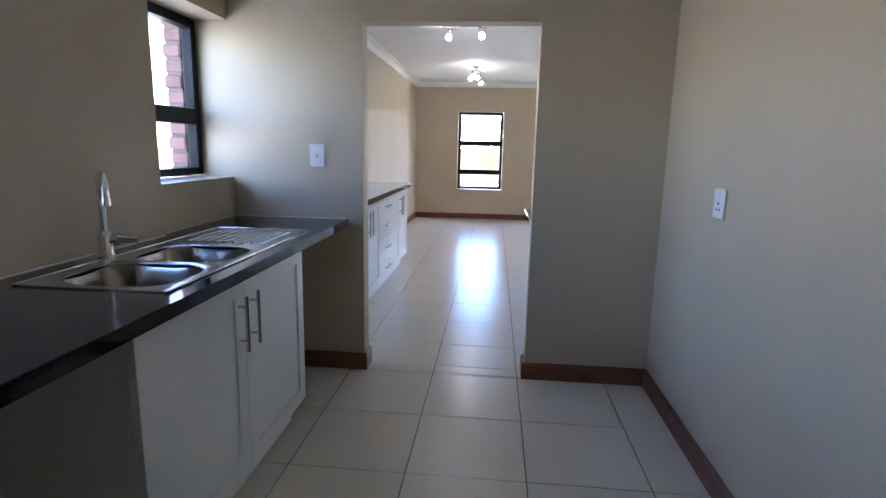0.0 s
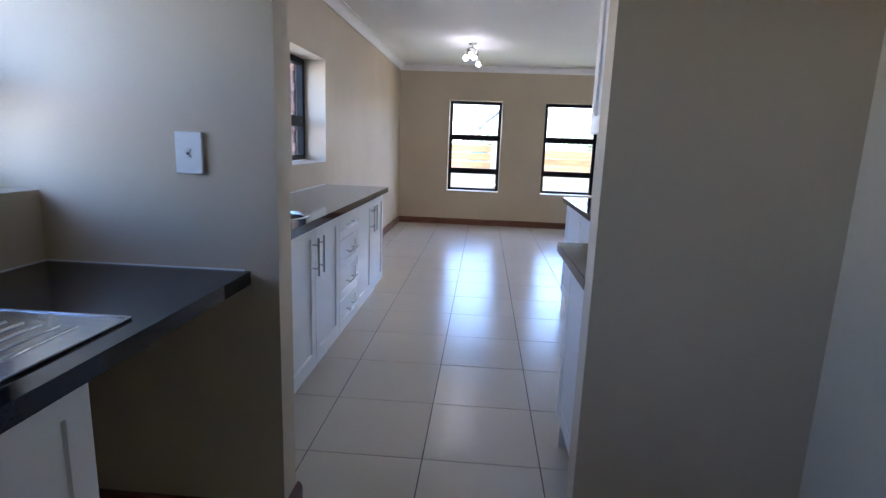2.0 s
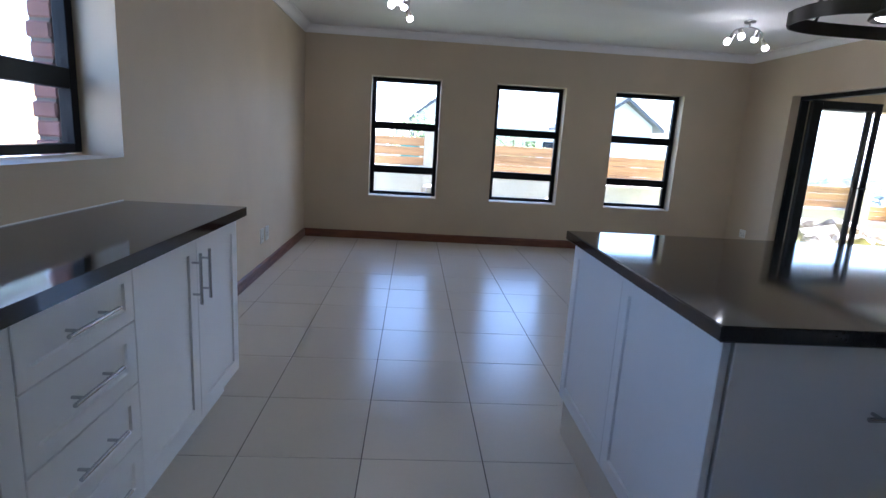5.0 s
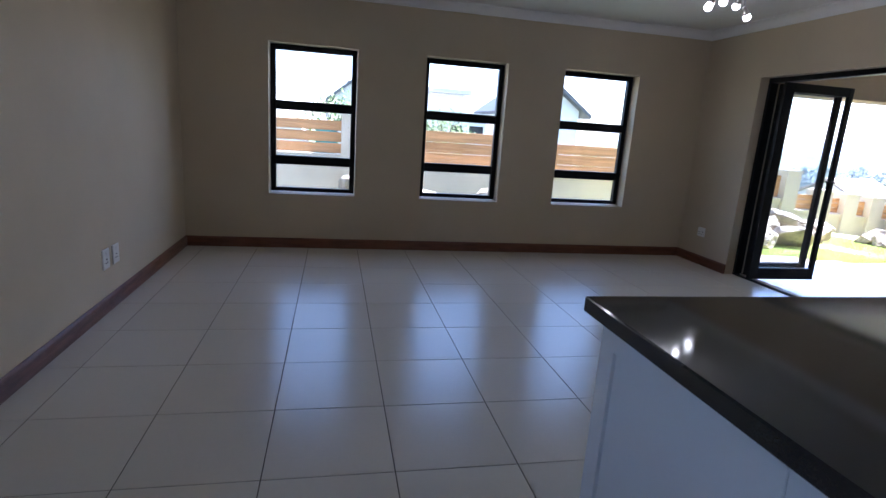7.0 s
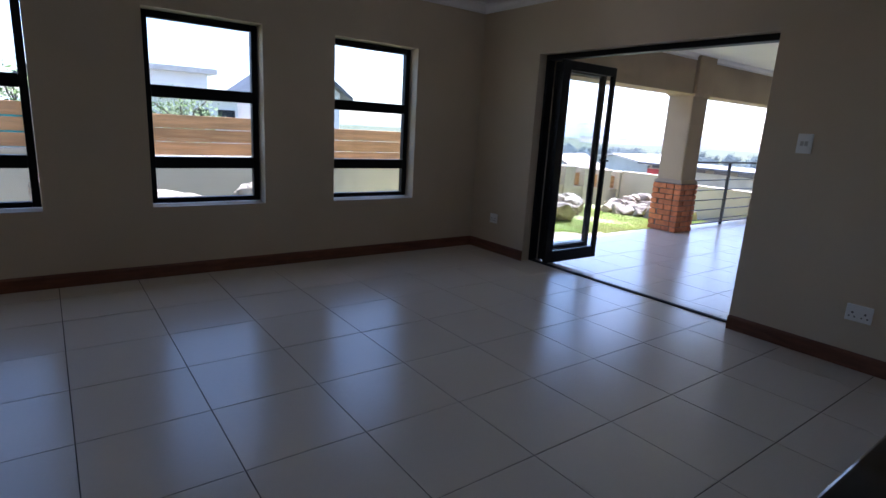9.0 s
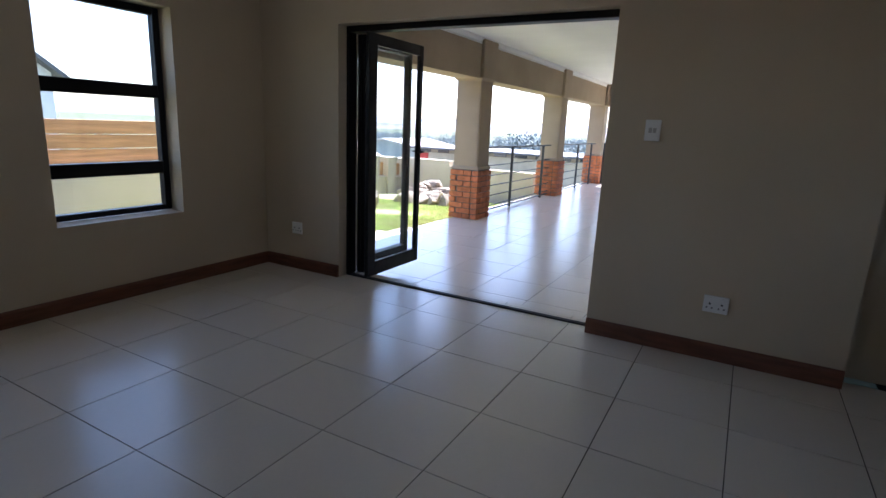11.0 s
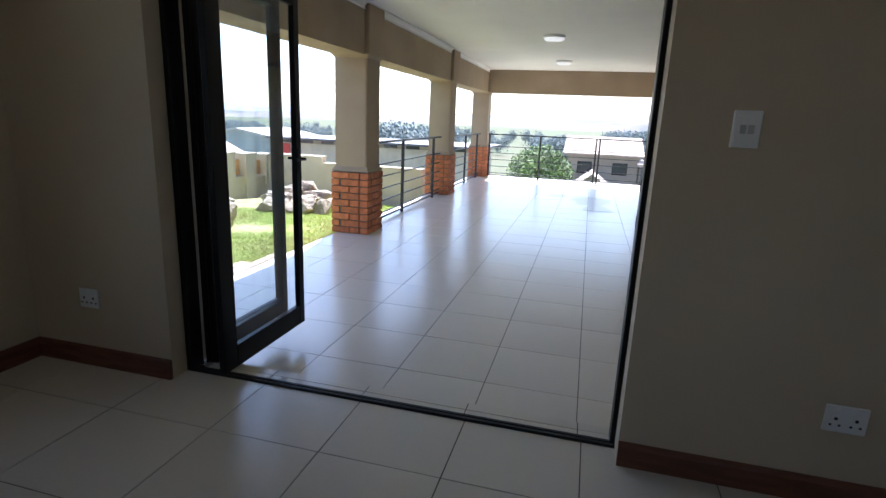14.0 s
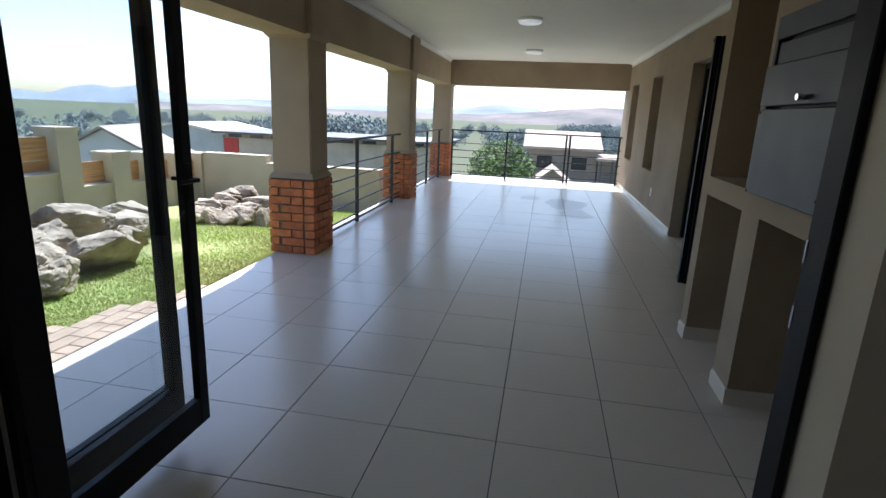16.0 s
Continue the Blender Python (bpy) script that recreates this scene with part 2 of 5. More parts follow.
def boxes(*specs, bevel=0.0):
    bm = B()
    for s in specs:
        box(bm, *s, bevel=bevel)
    return bm


def wall(name, axis, lo, hi, a0, a1, z0, z1, holes, material, label):
    """A wall between planes lo and hi, running from a0 to a1 along x or y, with openings cut through it."""
    bm = B()
    cuts = sorted({a0, a1, *[h[0] for h in holes], *[h[1] for h in holes]})
    for p, q in zip(cuts, cuts[1:]):
        mid = (p + q) / 2
        spans, z = [], z0
        for h in sorted((h for h in holes if h[0] < mid < h[1]), key=lambda h: h[2]):
            if h[2] > z:
                spans.append((z, h[2]))
            z = h[3]
        if z < z1:
            spans.append((z, z1))
        for s, e in spans:
            if axis == "x":
                box(bm, p, q, lo, hi, s, e)
            else:
                box(bm, lo, hi, p, q, s, e)
    bmesh.ops.remove_doubles(bm, verts=bm.verts[:], dist=0.0005)
    return thing(name, bm, material, label, "wall", "structure")


# ---- structure of the house ----
XW, XE, YN, ZC = -1.51, 3.98, 10.53, 2.52     # inner faces of west, east and north walls; ceiling
PZ = -0.105                                   # patio floor
SCW = [(0.80, 1.62, 1.14, 2.0), (2.53, 3.28, 1.14, 2.0)]
KW = [(3.93, 4.77, 1.13, 1.98), (5.53, 6.37, 1.13, 1.98)]
NW = [(-0.715, 0.13, 0.555, 2.0), (0.81, 1.67, 0.555, 2.0), (2.30, 3.17, 0.555, 2.0)]
wall("wall_west", "y", XW - 0.26, XW, -1.5, YN + 0.25, -0.3, ZC + 0.08, SCW + KW, M_WALL, "greige painted plaster wall with deep window reveals")
wall("wall_north", "x", YN, YN + 0.25, XW, XE, -0.3, ZC + 0.08, NW, M_WALL, "greige painted plaster wall with three tall windows")
wall("wall_east", "y", XE, XE + 0.12, 6.25, YN + 0.25, -0.02, ZC + 0.08, [(7.625, 9.705, -0.02, 1.99)], M_WALL, "greige painted plaster wall with a wide patio doorway")
wall("wall_east_outer", "y", XE + 0.12, XE + 0.24, 6.25, YN + 0.25, -0.3, ZC + 0.08, [(7.625, 9.705, -0.02, 1.99)], M_PLASTER, "olive-beige plastered outside of the patio doorway wall")
wall("wall_passage_east", "y", XE, XE + 0.24, 3.39, 5.05, -0.02, ZC + 0.08, [], M_WALL, "greige painted kitchen wall beside the passage")
wall("wall_passage_side", "x", 6.0, 6.25, XE + 0.24, 6.4, -0.02, ZC + 0.08, [], M_WALL, "greige painted passage wall")
wall("wall_passage_other", "x", 4.80, 5.05, XE + 0.24, 6.4, -0.02, ZC + 0.08, [], M_WALL, "greige painted passage wall")
wall("wall_passage_end", "y", 6.4, 6.6, 4.80, 6.25, -0.02, ZC + 0.08, [], M_WALL, "greige painted wall closing the passage")
wall("wall_partition", "x", 3.28, 3.39, XW, XE + 0.24, -0.02, ZC + 0.08, [(-0.745, 0.215, -0.02, 1.99)], M_WALL, "greige painted wall with an open doorway between scullery and kitchen")
wall("wall_scullery_east", "y", 0.91, 1.10, -1.5, 3.28, -0.02, ZC + 0.08, [], M_WALL, "greige painted scullery wall")
wall("wall_scullery_south", "x", -1.75, -1.5, XW - 0.26, 1.10, -0.3, ZC + 0.08, [], M_WALL, "greige painted scullery end wall")
thing("wall_pier", boxes((XW, XW + 0.035, 1.62, 2.53, 0.90, ZC)), M_WALL, "shallow greige plaster pier between the scullery windows", "wall", "structure")
thing("ceiling", boxes((XW, 1.10, -1.5, 3.28, ZC, ZC + 0.08), (XW, XE, 3.39, YN, ZC, ZC + 0.08), (XE + 0.24, 6.4, 5.05, 6.0, ZC, ZC + 0.08), (XE, XE + 0.24, 5.05, 6.25, ZC, ZC + 0.08)), M_CEIL, "smooth white painted ceiling", "ceiling", "structure")
# Unseen roof; patio edge set so its shadow ends just inside the slab edge.
thing("roof", boxes((XW - 0.5, 4.6, -2.2, YN + 0.75, ZC + 0.09, ZC + 0.3), (4.6, 16.3, 5.0, 10.87, ZC + 0.09, ZC + 0.3)), M_ROOFD, "flat dark roof slab over house and patio", "roof", "structure")


def cornice(name, axis, at, into, a0, a1, z, size=0.085, material=M_CEIL):
    """A cove moulding where a wall meets the ceiling; into is the side of the room."""
    pts = [(at, z), (at + into * size, z), (at + into * size, z - 0.012)]
    for k in range(1, 6):
        a = math.pi / 2 * k / 6
        pts.append((at + into * (size - 0.072 * math.sin(a)), z - size + 0.072 * math.cos(a) + 0.002))
    pts += [(at + into * 0.012, z - size), (at, z - size)]
    bm = B()
    prism(bm, pts, axis, a0, a1)
    return thing(name, bm, material, "white coved plaster cornice", "cornice", "structure")


cornice("cornice", "y", XW, 1, 3.39, YN, ZC)
cornice("cornice", "x", YN, -1, XW, XE, ZC)
cornice("cornice", "y", XE, -1, 6.25, YN, ZC)
cornice("cornice", "x", 3.39, 1, XW, XE, ZC)


def baseboard(axis, at, into, a0, a1, z=0.0, h=0.10, t=0.018, material=M_WOODBASE, label="red-brown varnished wooden baseboard"):
    bm = B()
    prism(bm, [(at, z), (at + into * t, z), (at + into * t, z + h - 0.018), (at + into * (t - 0.004), z + h - 0.008), (at + into * 0.006, z + h), (at, z + h)], axis, a0, a1)
    return thing("baseboard", bm, material, label, "baseboard", "structure")


baseboard("y", XW, 1, 6.32, YN - 0.018)
baseboard("x", YN, -1, XW, XE)
baseboard("y", XE, -1, 9.705, YN - 0.018)
baseboard("y", XE, -1, 6.25, 7.625)
baseboard("x", 3.28, -1, -1.5, -0.745 + 0.018)
baseboard("y", -0.745, 1, 3.262, 3.408)
baseboard("x", 3.28, -1, 0.215 - 0.018, 0.91)
baseboard("y", 0.215, -1, 3.262, 3.408)
baseboard("y", 0.91, -1, -1.5, 3.262)


def window(name, axis, plane, a0, a1, z0, z1, bars, label, depth=0.06, stay=False):
    """Black aluminium window standing in an opening: frame, transoms and one pane per light."""
    w = holder(name, label, "window", kind="structure")
    def bx(bm, p, q, s, e, d0=0.0, d1=depth, bevel=0.004):
        if axis == "x":
            box(bm, p, q, plane + d0, plane + d1, s, e, bevel=bevel)
        else:
            box(bm, plane + d0, plane + d1, p, q, s, e, bevel=bevel)
    f = 0.05
    bm = B()
    bx(bm, a0, a0 + f, z0, z1)
    bx(bm, a1 - f, a1, z0, z1)
    bx(bm, a0 + f, a1 - f, z0, z0 + f * 0.8)
    bx(bm, a0 + f, a1 - f, z1 - f, z1)
    part("window_frame", bm, M_BLACK, w)
    edges = [z0 + f * 0.8] + [e for b in bars for e in b] + [z1 - f]
    for b in bars:
        bm = B()
        bx(bm, a0 + f, a1 - f, b[0], b[1], -0.006, depth)
        part("transom", bm, M_BLACK, w)
    for s, e in zip(edges[::2], edges[1::2]):
        bm = B()
        bx(bm, a0 + f, a1 - f, s, e, depth * 0.45, depth * 0.45 + 0.006, bevel=0)
        part("pane", bm, M_GLASS, w).visible_shadow = False
    if stay:
        z = bars[0][1]
        bm = B()
        mid = a0 + (a1 - a0) * 0.42
        bx(bm, mid - 0.012, mid + 0.012, z - 0.03, z + 0.012, -0.03, -0.006, bevel=0.002)
        bx(bm, mid - 0.05, mid + 0.14, z - 0.028, z - 0.014, -0.028, -0.014, bevel=0.002)
        part("window_stay", bm, M_BLACK, w)
    return w


for i, h in enumerate(NW):
    window("window_%d" % (i + 1), "x", YN + 0.13, h[0] + 0.004, h[1] - 0.004, h[2] + 0.01, h[3] - 0.004, [(0.84, 0.93), (1.38, 1.47)], "tall black aluminium window with three stacked panes")
for i, h in enumerate(SCW + KW):
    window("window_%d" % (i + 4), "y", XW - 0.24, h[0] + 0.004, h[1] - 0.004, h[2] + 0.012, h[3] - 0.004, [(h[2] + 0.29, h[2] + 0.375)], "black aluminium two-light window in a deep reveal", stay=i > 1)

# ---- counters and cabinets ----
def ring_rect(cx, cy, hx, hy, n):
    out = []
    for k in range(n):
        a = 2 * math.pi * (k + 0.5) / n
        c, s = math.cos(a), math.sin(a)
        t = min(hx / abs(c) if abs(c) > 1e-9 else 9, hy / abs(s) if abs(s) > 1e-9 else 9)
        out.append((cx + c * t, cy + s * t))
    return out


def ring_round(cx, cy, hx, hy, n, power=2.0):
    out = []
    for k in range(n):
        a = 2 * math.pi * (k + 0.5) / n
        c, s = math.cos(a), math.sin(a)
        t = (abs(c / hx) ** power + abs(s / hy) ** power) ** (-1 / power)
        out.append((cx + c * t, cy + s * t))
    return out


def rings(bm, layers, cap=True):
    """Skins a stack of rings: layers of ([(x, y)], z)."""
    rows = [[bm.verts.new((x, y, z)) for x, y in pts] for pts, z in layers]
    n = len(rows[0])
    for a, b in zip(rows, rows[1:]):
        for k in range(n):
            bm.faces.new((a[k], a[(k + 1) % n], b[(k + 1) % n], b[k]))
    if cap:
        bm.faces.new(rows[-1])


def slab_with_hole(bm, x0, x1, y0, y1, z0, z1, hole):
    n = len(hole)
    cx, cy = (x0 + x1) / 2, (y0 + y1) / 2
    rect = []
    for k, (x, y) in enumerate(hole):
        dx, dy = x - cx, y - cy
        t = min((x1 - x0) / 2 / abs(dx) if abs(dx) > 1e-9 else 99, (y1 - y0) / 2 / abs(dy) if abs(dy) > 1e-9 else 99)
        rect.append((cx + dx * t, cy + dy * t))
    # pull the nearest ring points onto the corners
    for c in ((x0, y0), (x0, y1), (x1, y0), (x1, y1)):
        k = min(range(n), key=lambda i: (rect[i][0] - c[0]) ** 2 + (rect[i][1] - c[1]) ** 2)
        rect[k] = c
    rings(bm, [(rect, z1), (hole, z1), (hole, z0), (rect, z0), (rect, z1)], cap=False)


CT, CB = 0.932, 0.89     # top and underside of the worktops


def bar_handle(bm, c, length, vertical, y=0.0):
    """Bar handle in front (towards -y) of a cabinet face, in the cabinet's space."""
    x, z = c
    d = (0, 0, length / 2) if vertical else (length / 2, 0, 0)
    q = Vector((x, y - 0.032, z))
    rod(bm, q - Vector(d), q + Vector(d), 0.006)
    for s in (-0.62, 0.62):
        p = q + Vector(d) * s
        rod(bm, p, p + Vector((0, 0.033, 0)), 0.0045, seg=8)


def shaker(x0, x1, z0, z1, t=0.02, rail=0.065, y=0.0):
    """Framed door or drawer front with a sunk middle panel."""
    bm = B()
    r = min(rail, (z1 - z0) * 0.26)
    ys = (y, y, y + 0.008, y + 0.008)
    rects = [(x0, x1, z0, z1), (x0 + r, x1 - r, z0 + r, z1 - r), (x0 + r + 0.003, x1 - r - 0.003, z0 + r + 0.003, z1 - r - 0.003)]
    def loop(rc, yy):
        a, b, c, d = rc
        return [bm.verts.new(p) for p in ((a, yy, c), (b, yy, c), (b, yy, d), (a, yy, d))]
    e = 0.002
    back = loop(rects[0], y + t)
    l0 = loop(rects[0], y + e)
    l1 = loop((x0 + e, x1 - e, z0 + e, z1 - e), y)
    l2 = loop(rects[1], y)
    l3 = loop(rects[2], y + 0.008)
    for a, b in ((back, l0), (l0, l1), (l1, l2), (l2, l3)):
        for k in range(4):
            bm.faces.new((a[k], a[(k + 1) % 4], b[(k + 1) % 4], b[k]))
    bm.faces.new(l3)
    bm.faces.new(back[::-1])
    return bm


def cabinet(place, turn, w, depth, fronts, label, name="base_cabinet", kick=0.12, top=0.888, group="white base cabinets", kick_in=0.075, kick_mat=None):
    """Base unit: carcass, plinth, doors or drawers with bar handles. fronts: (kind, x0, x1, z0, z1, handle)."""
    c = holder(name, label, "cabinet", place, group, turn=turn)
    for board, spec in (("side_board", (0.001, 0.018, 0.022, depth, kick, top)), ("side_board", (w - 0.018, w - 0.001, 0.022, depth, kick, top)), ("base_board", (0.018, w - 0.018, 0.022, depth, kick, kick + 0.016)),
                        ("back_board", (0.018, w - 0.018, depth - 0.012, depth, kick + 0.016, top)), ("front_board", (0.018, w - 0.018, 0.022, 0.035, kick + 0.016, top))):
        part(board, boxes(spec), M_WHITE, c)
    part("plinth", boxes((0.004, w - 0.004, kick_in, kick_in + 0.018, 0, kick)), kick_mat or M_WHITE, c)
    for kind, x0, x1, z0, z1, hd in fronts:
        d = part(kind, shaker(x0 + 0.0015, x1 - 0.0015, z0 + 0.0015, z1 - 0.0015), M_WHITE, c)
        if hd:
            bm = B()
            bar_handle(bm, hd[1:3], hd[3], hd[0] == "v")
            part("handle", bm, M_STEEL, d, "brushed steel bar handle", smooth=40)
    return c


def doors(w, z0=0.125, z1=0.885):
    m = w / 2
    return [("door", 0, m, z0, z1, ("v", m - 0.045, z1 - 0.16, 0.2)), ("door", m, w, z0, z1, ("v", m + 0.045, z1 - 0.16, 0.2))]


def drawers(w, cuts=(0.885, 0.71, 0.51, 0.32, 0.125)):
    return [("drawer_front", 0, w, b, a, ("h", w / 2, a - 0.09, min(0.22, w * 0.6))) for a, b in zip(cuts, cuts[1:])]


XF = -0.985
D = XF - XW - 0.002
cabinet((XF, 3.40, 0), 90, 0.525, D, drawers(0.525), "white four-drawer unit with steel bar handles under the granite worktop")
cabinet((XF, 3.925, 0), 90, 0.945, D, doors(0.945), "white two-door base cabinet under the round basin")
cabinet((XF, 4.87, 0), 90, 0.49, D, drawers(0.49), "white four-drawer base unit with steel bar handles")
cabinet((XF, 5.36, 0), 90, 0.95, D, doors(0.95), "white two-door base cabinet at the worktop's open end")
BAS = (-1.21, 4.345)
bm = B()
XT = -0.945
box(bm, XW, XT, 3.392, 4.095, CB, CT)
box(bm, XW, XT, 4.595, 6.335, CB, CT)
slab_with_hole(bm, XW, XT, 4.095, 4.595, CB, CT, ring_round(*BAS, 0.19, 0.19, 48))
wt = thing("worktop", bm, M_GRANITE, "black polished granite worktop with a round basin cut-out", "worktop")
part("sealant_line", boxes((XW + 0.0005, XW + 0.005, 3.395, 6.335, CT, CT + 0.004)), M_PLASTIC, wt, "thin white sealant line")

bm = B()
rim = [(0.205, CT + 0.0005), (0.203, CT + 0.004), (0.197, CT + 0.0055), (0.188, CT + 0.003), (0.182, CT - 0.01), (0.176, CT - 0.06), (0.165, CT - 0.12), (0.14, CT - 0.145), (0.05, CT - 0.15), (0.022, CT - 0.152)]
rings(bm, [(ring_round(*BAS, r, r, 48), z) for r, z in rim[:5]], False)
basin = thing("round_basin", bm, M_STEEL, "round stainless steel prep basin set in black granite", "sink", smooth=50)
bm = B()
rings(bm, [(ring_round(*BAS, r, r, 48), z) for r, z in rim[4:]])
part("bowl", bm, M_STEELSHADE, basin, "steel bowl with its inner shade in the colour", smooth=50)
bm = B()
rings(bm, [(ring_round(*BAS, r, r, 20), z) for r, z in [(0.03, CT - 0.1505), (0.026, CT - 0.148), (0.012, CT - 0.149)]])
part("drain", bm, M_CHROME, basin, "chrome drain fitting", smooth=50)


def tap(place, turn, label):
    """Gooseneck mixer with a side lever; the spout points along local +x."""
    t = holder("kitchen_tap", label, "tap", place, turn=turn)
    bm = B()
    rings(bm, [(ring_round(0, 0, r, r, 20), z) for r, z in [(0.03, 0), (0.03, 0.006), (0.026, 0.012), (0.025, 0.075), (0.02, 0.088), (0.014, 0.094)]])
    part("body", bm, M_CHROME, t, smooth=40)
    pts = [(0, 0, 0.09), (0, 0, 0.14), (0, 0, 0.2)]
    for k in range(13):
        a = math.pi - math.pi * 0.93 * k / 12
        pts.append((0.085 + 0.085 * math.cos(a), 0, 0.215 + 0.085 * math.sin(a)))
    pts.append((pts[-1][0] + 0.006, 0, pts[-1][2] - 0.03))
    bm = B()
    sweep(bm, pts, 0.0135, 14)
    part("spout", bm, M_CHROME, t, smooth=60)
    bm = B()
    rod(bm, (pts[-1][0] - 0.002, 0, pts[-1][2] + 0.016), (pts[-1][0] + 0.002, 0, pts[-1][2] - 0.006), 0.016, 0.015, 16)
    part("aerator", bm, M_CHROME, t, smooth=40)
    bm = B()
    rod(bm, (0.0, 0.01, 0.055), (0.02, 0.045, 0.06), 0.021, 0.019, 16)
    rod(bm, (0.015, 0.04, 0.066), (0.045, 0.10, 0.060), 0.019, 0.014, 14)
    part("lever", bm, M_CHROME, t, smooth=40)
    return t


tap((-1.44, 4.36, CT), 8, "chrome gooseneck mixer tap beside the round basin")

# hob counter run along the partition, its end panel and the wall cabinet over it
end = cabinet((0.60, 4.03, 0), 180, 0.33, 0.63, [("door", 0, 0.33, 0.125, 0.872, ("v", 0.28, 0.72, 0.2))], "white base cabinet at the end of the short counter", top=0.874)
part("end_panel", shaker(0, 0.63, 0.125, 0.872), M_WHITE, end).matrix_local = pose(0.331, 0.0, 0, 0, 0, 90)
for k in range(3):
    cabinet((0.60 + 0.7 * (k + 1), 4.03, 0), 180, 0.698, 0.63, doors(0.698, z1=0.872), "white two-door base cabinet under the short granite counter", top=0.874)
thing("worktop", boxes((0.215, 2.71, 3.393, 4.055, 0.876, 0.918), bevel=0.003), M_GRANITE, "black polished granite counter along the partition wall", "worktop")
wc = holder("wall_cabinet", "white wall-hung cabinet over the short counter", "cabinet", (0.272, 3.392, 1.39))
part("body", boxes((0.0, 0.60, 0.0, 0.305, 0.0, 0.72), (0.02, 0.58, 0.01, 0.30, -0.02, 0.0)), M_WHITE, wc)
part("side_panel", shaker(0, 0.325, -0.012, 0.72, rail=0.06), M_WHITE, wc).matrix_local = pose(-0.0205, 0.328, 0, 0, 0, -90)
for k in range(2):
    d = part("door", shaker(0, 0.298, -0.012, 0.72), M_WHITE, wc)
    d.matrix_local = pose(0.60 - 0.301 * k, 0.326, 0, 0, 0, 180)
    bm = B()
    bar_handle(bm, (0.25 if k else 0.05, 0.12), 0.2, True)
    part("handle", bm, M_STEEL, d, "brushed steel bar handle", smooth=40)

# island
IX0, IX1, IY0, IY1 = 0.56, 2.34, 4.905, 6.06
isl = holder("kitchen_island", "white panelled kitchen island with drawers and tiled plinth", "kitchen island", (IX0, IY0, 0))
w, dp = IX1 - IX0, IY1 - IY0
part("body", boxes((0.022, w, 0.022, dp, 0.16, 0.888)), M_WHITE, isl)
part("plinth", boxes((0.004, w - 0.05, 0.10, dp - 0.06, 0, 0.16)), M_TILE, isl, "cream tile plinth facing")
for a, b in ((0.0, dp - 0.555), (dp - 0.555, dp)):
    p = part("side_panel", shaker(0, b - a - 0.002, 0.162, 0.888, rail=0.06), M_WHITE, isl)
    p.matrix_local = pose(0, b - 0.001, 0, 0, 0, -90)
for k in range(2):
    x0 = 0.03 + k * 0.87
    for z0, z1 in ((0.47, 0.888), (0.165, 0.466)):
        d = part("drawer_front", boxes((x0, x0 + 0.865, 0.0, 0.02, z0, z1), bevel=0.002), M_WHITE, isl)
        bm = B()
        bar_handle(bm, (x0 + 0.43, z0 + (z1 - z0) * 0.58), 0.19, False)
        part("handle", bm, M_STEEL, d, "brushed steel bar handle", smooth=40)
thing("island_worktop", boxes((0.53, 2.38, 4.87, 6.112, CB, 0.930), bevel=0.004), M_GRANITE, "black polished granite top of the kitchen island", "worktop")

# ---- scullery ----
XS = -0.875
SB, ST = 0.872, 0.914     # underside and top of the scullery worktop
cabinet((XS, 1.45, 0), 90, 1.175, XS - XW - 0.04, doors(1.175, z1=0.868), "white two-door sink cabinet with steel bar handles", top=0.870)
bm = B()
SX0, SX1 = XW + 0.0, -0.835
box(bm, SX0, SX1, -0.9, 1.66, SB, ST)
slab_with_hole(bm, SX0, SX1, 1.66, 2.0, SB, ST, ring_round(-1.125, 1.83, 0.178, 0.148, 48, 4))
slab_with_hole(bm, SX0, SX1, 2.0, 2.34, SB, ST, ring_round(-1.125, 2.17, 0.178, 0.148, 48, 4))
box(bm, SX0, SX1, 2.34, 3.278, SB, ST)
wt = thing("worktop", bm, M_GRANITE, "black polished granite scullery worktop with sink cut-outs", "worktop")
part("sealant_line", boxes((XW + 0.0005, XW + 0.005, 2.532, 3.275, ST, ST + 0.004), (XW + 0.036, XW + 0.04, 1.62, 2.53, ST, ST + 0.004), (XW + 0.005, SX1 - 0.02, 3.2745, 3.2795, ST, ST + 0.004)), M_PLASTIC, wt, "thin white sealant line")
thing("counter_support", boxes((XW + 0.02, SX1 - 0.05, -0.9, -0.88, 0, SB)), M_WHITE, "white board carrying the worktop's end", "cabinet")
snk = holder("double_sink", "stainless steel double-bowl sink with ribbed drainboard", "sink", (0, 0, ST))
for y in (1.83, 2.17):
    cx, hx, hy = -1.125, 0.185, 0.155
    bm = B()
    y0, y1 = (1.635, 2.0) if y < 2 else (2.0, 2.345)
    out = ring_rect(-1.135, (y0 + y1) / 2, 0.235, (y1 - y0) / 2, 64)
    rings(bm, [(out, 0.0005), (out, 0.005), (ring_round(cx, y, hx + 0.012, hy + 0.012, 64, 3.2), 0.0055), (ring_round(cx, y, hx, hy, 64, 3.2), 0.002)], False)
    part("rim", bm, M_STEEL, snk, smooth=40)
    bm = B()
    rings(bm, [(ring_round(cx, y, hx, hy, 64, 3.2), 0.002),
               (ring_round(cx, y, hx - 0.012, hy - 0.012, 64, 3.2), -0.02), (ring_round(cx, y, hx - 0.03, hy - 0.025, 64, 3), -0.13),
               (ring_round(cx, y, hx - 0.07, hy - 0.06, 64, 2.5), -0.148), (ring_round(cx, y, 0.035, 0.035, 64), -0.152)])
    part("bowl", bm, M_STEELSHADE, snk, smooth=40)
    bm = B()
    rings(bm, [(ring_round(cx, y, r, r, 18), z) for r, z in [(0.038, -0.1515), (0.032, -0.149), (0.02, -0.151)]])
    part("drain", bm, M_CHROME, snk, smooth=40)
bm = B()
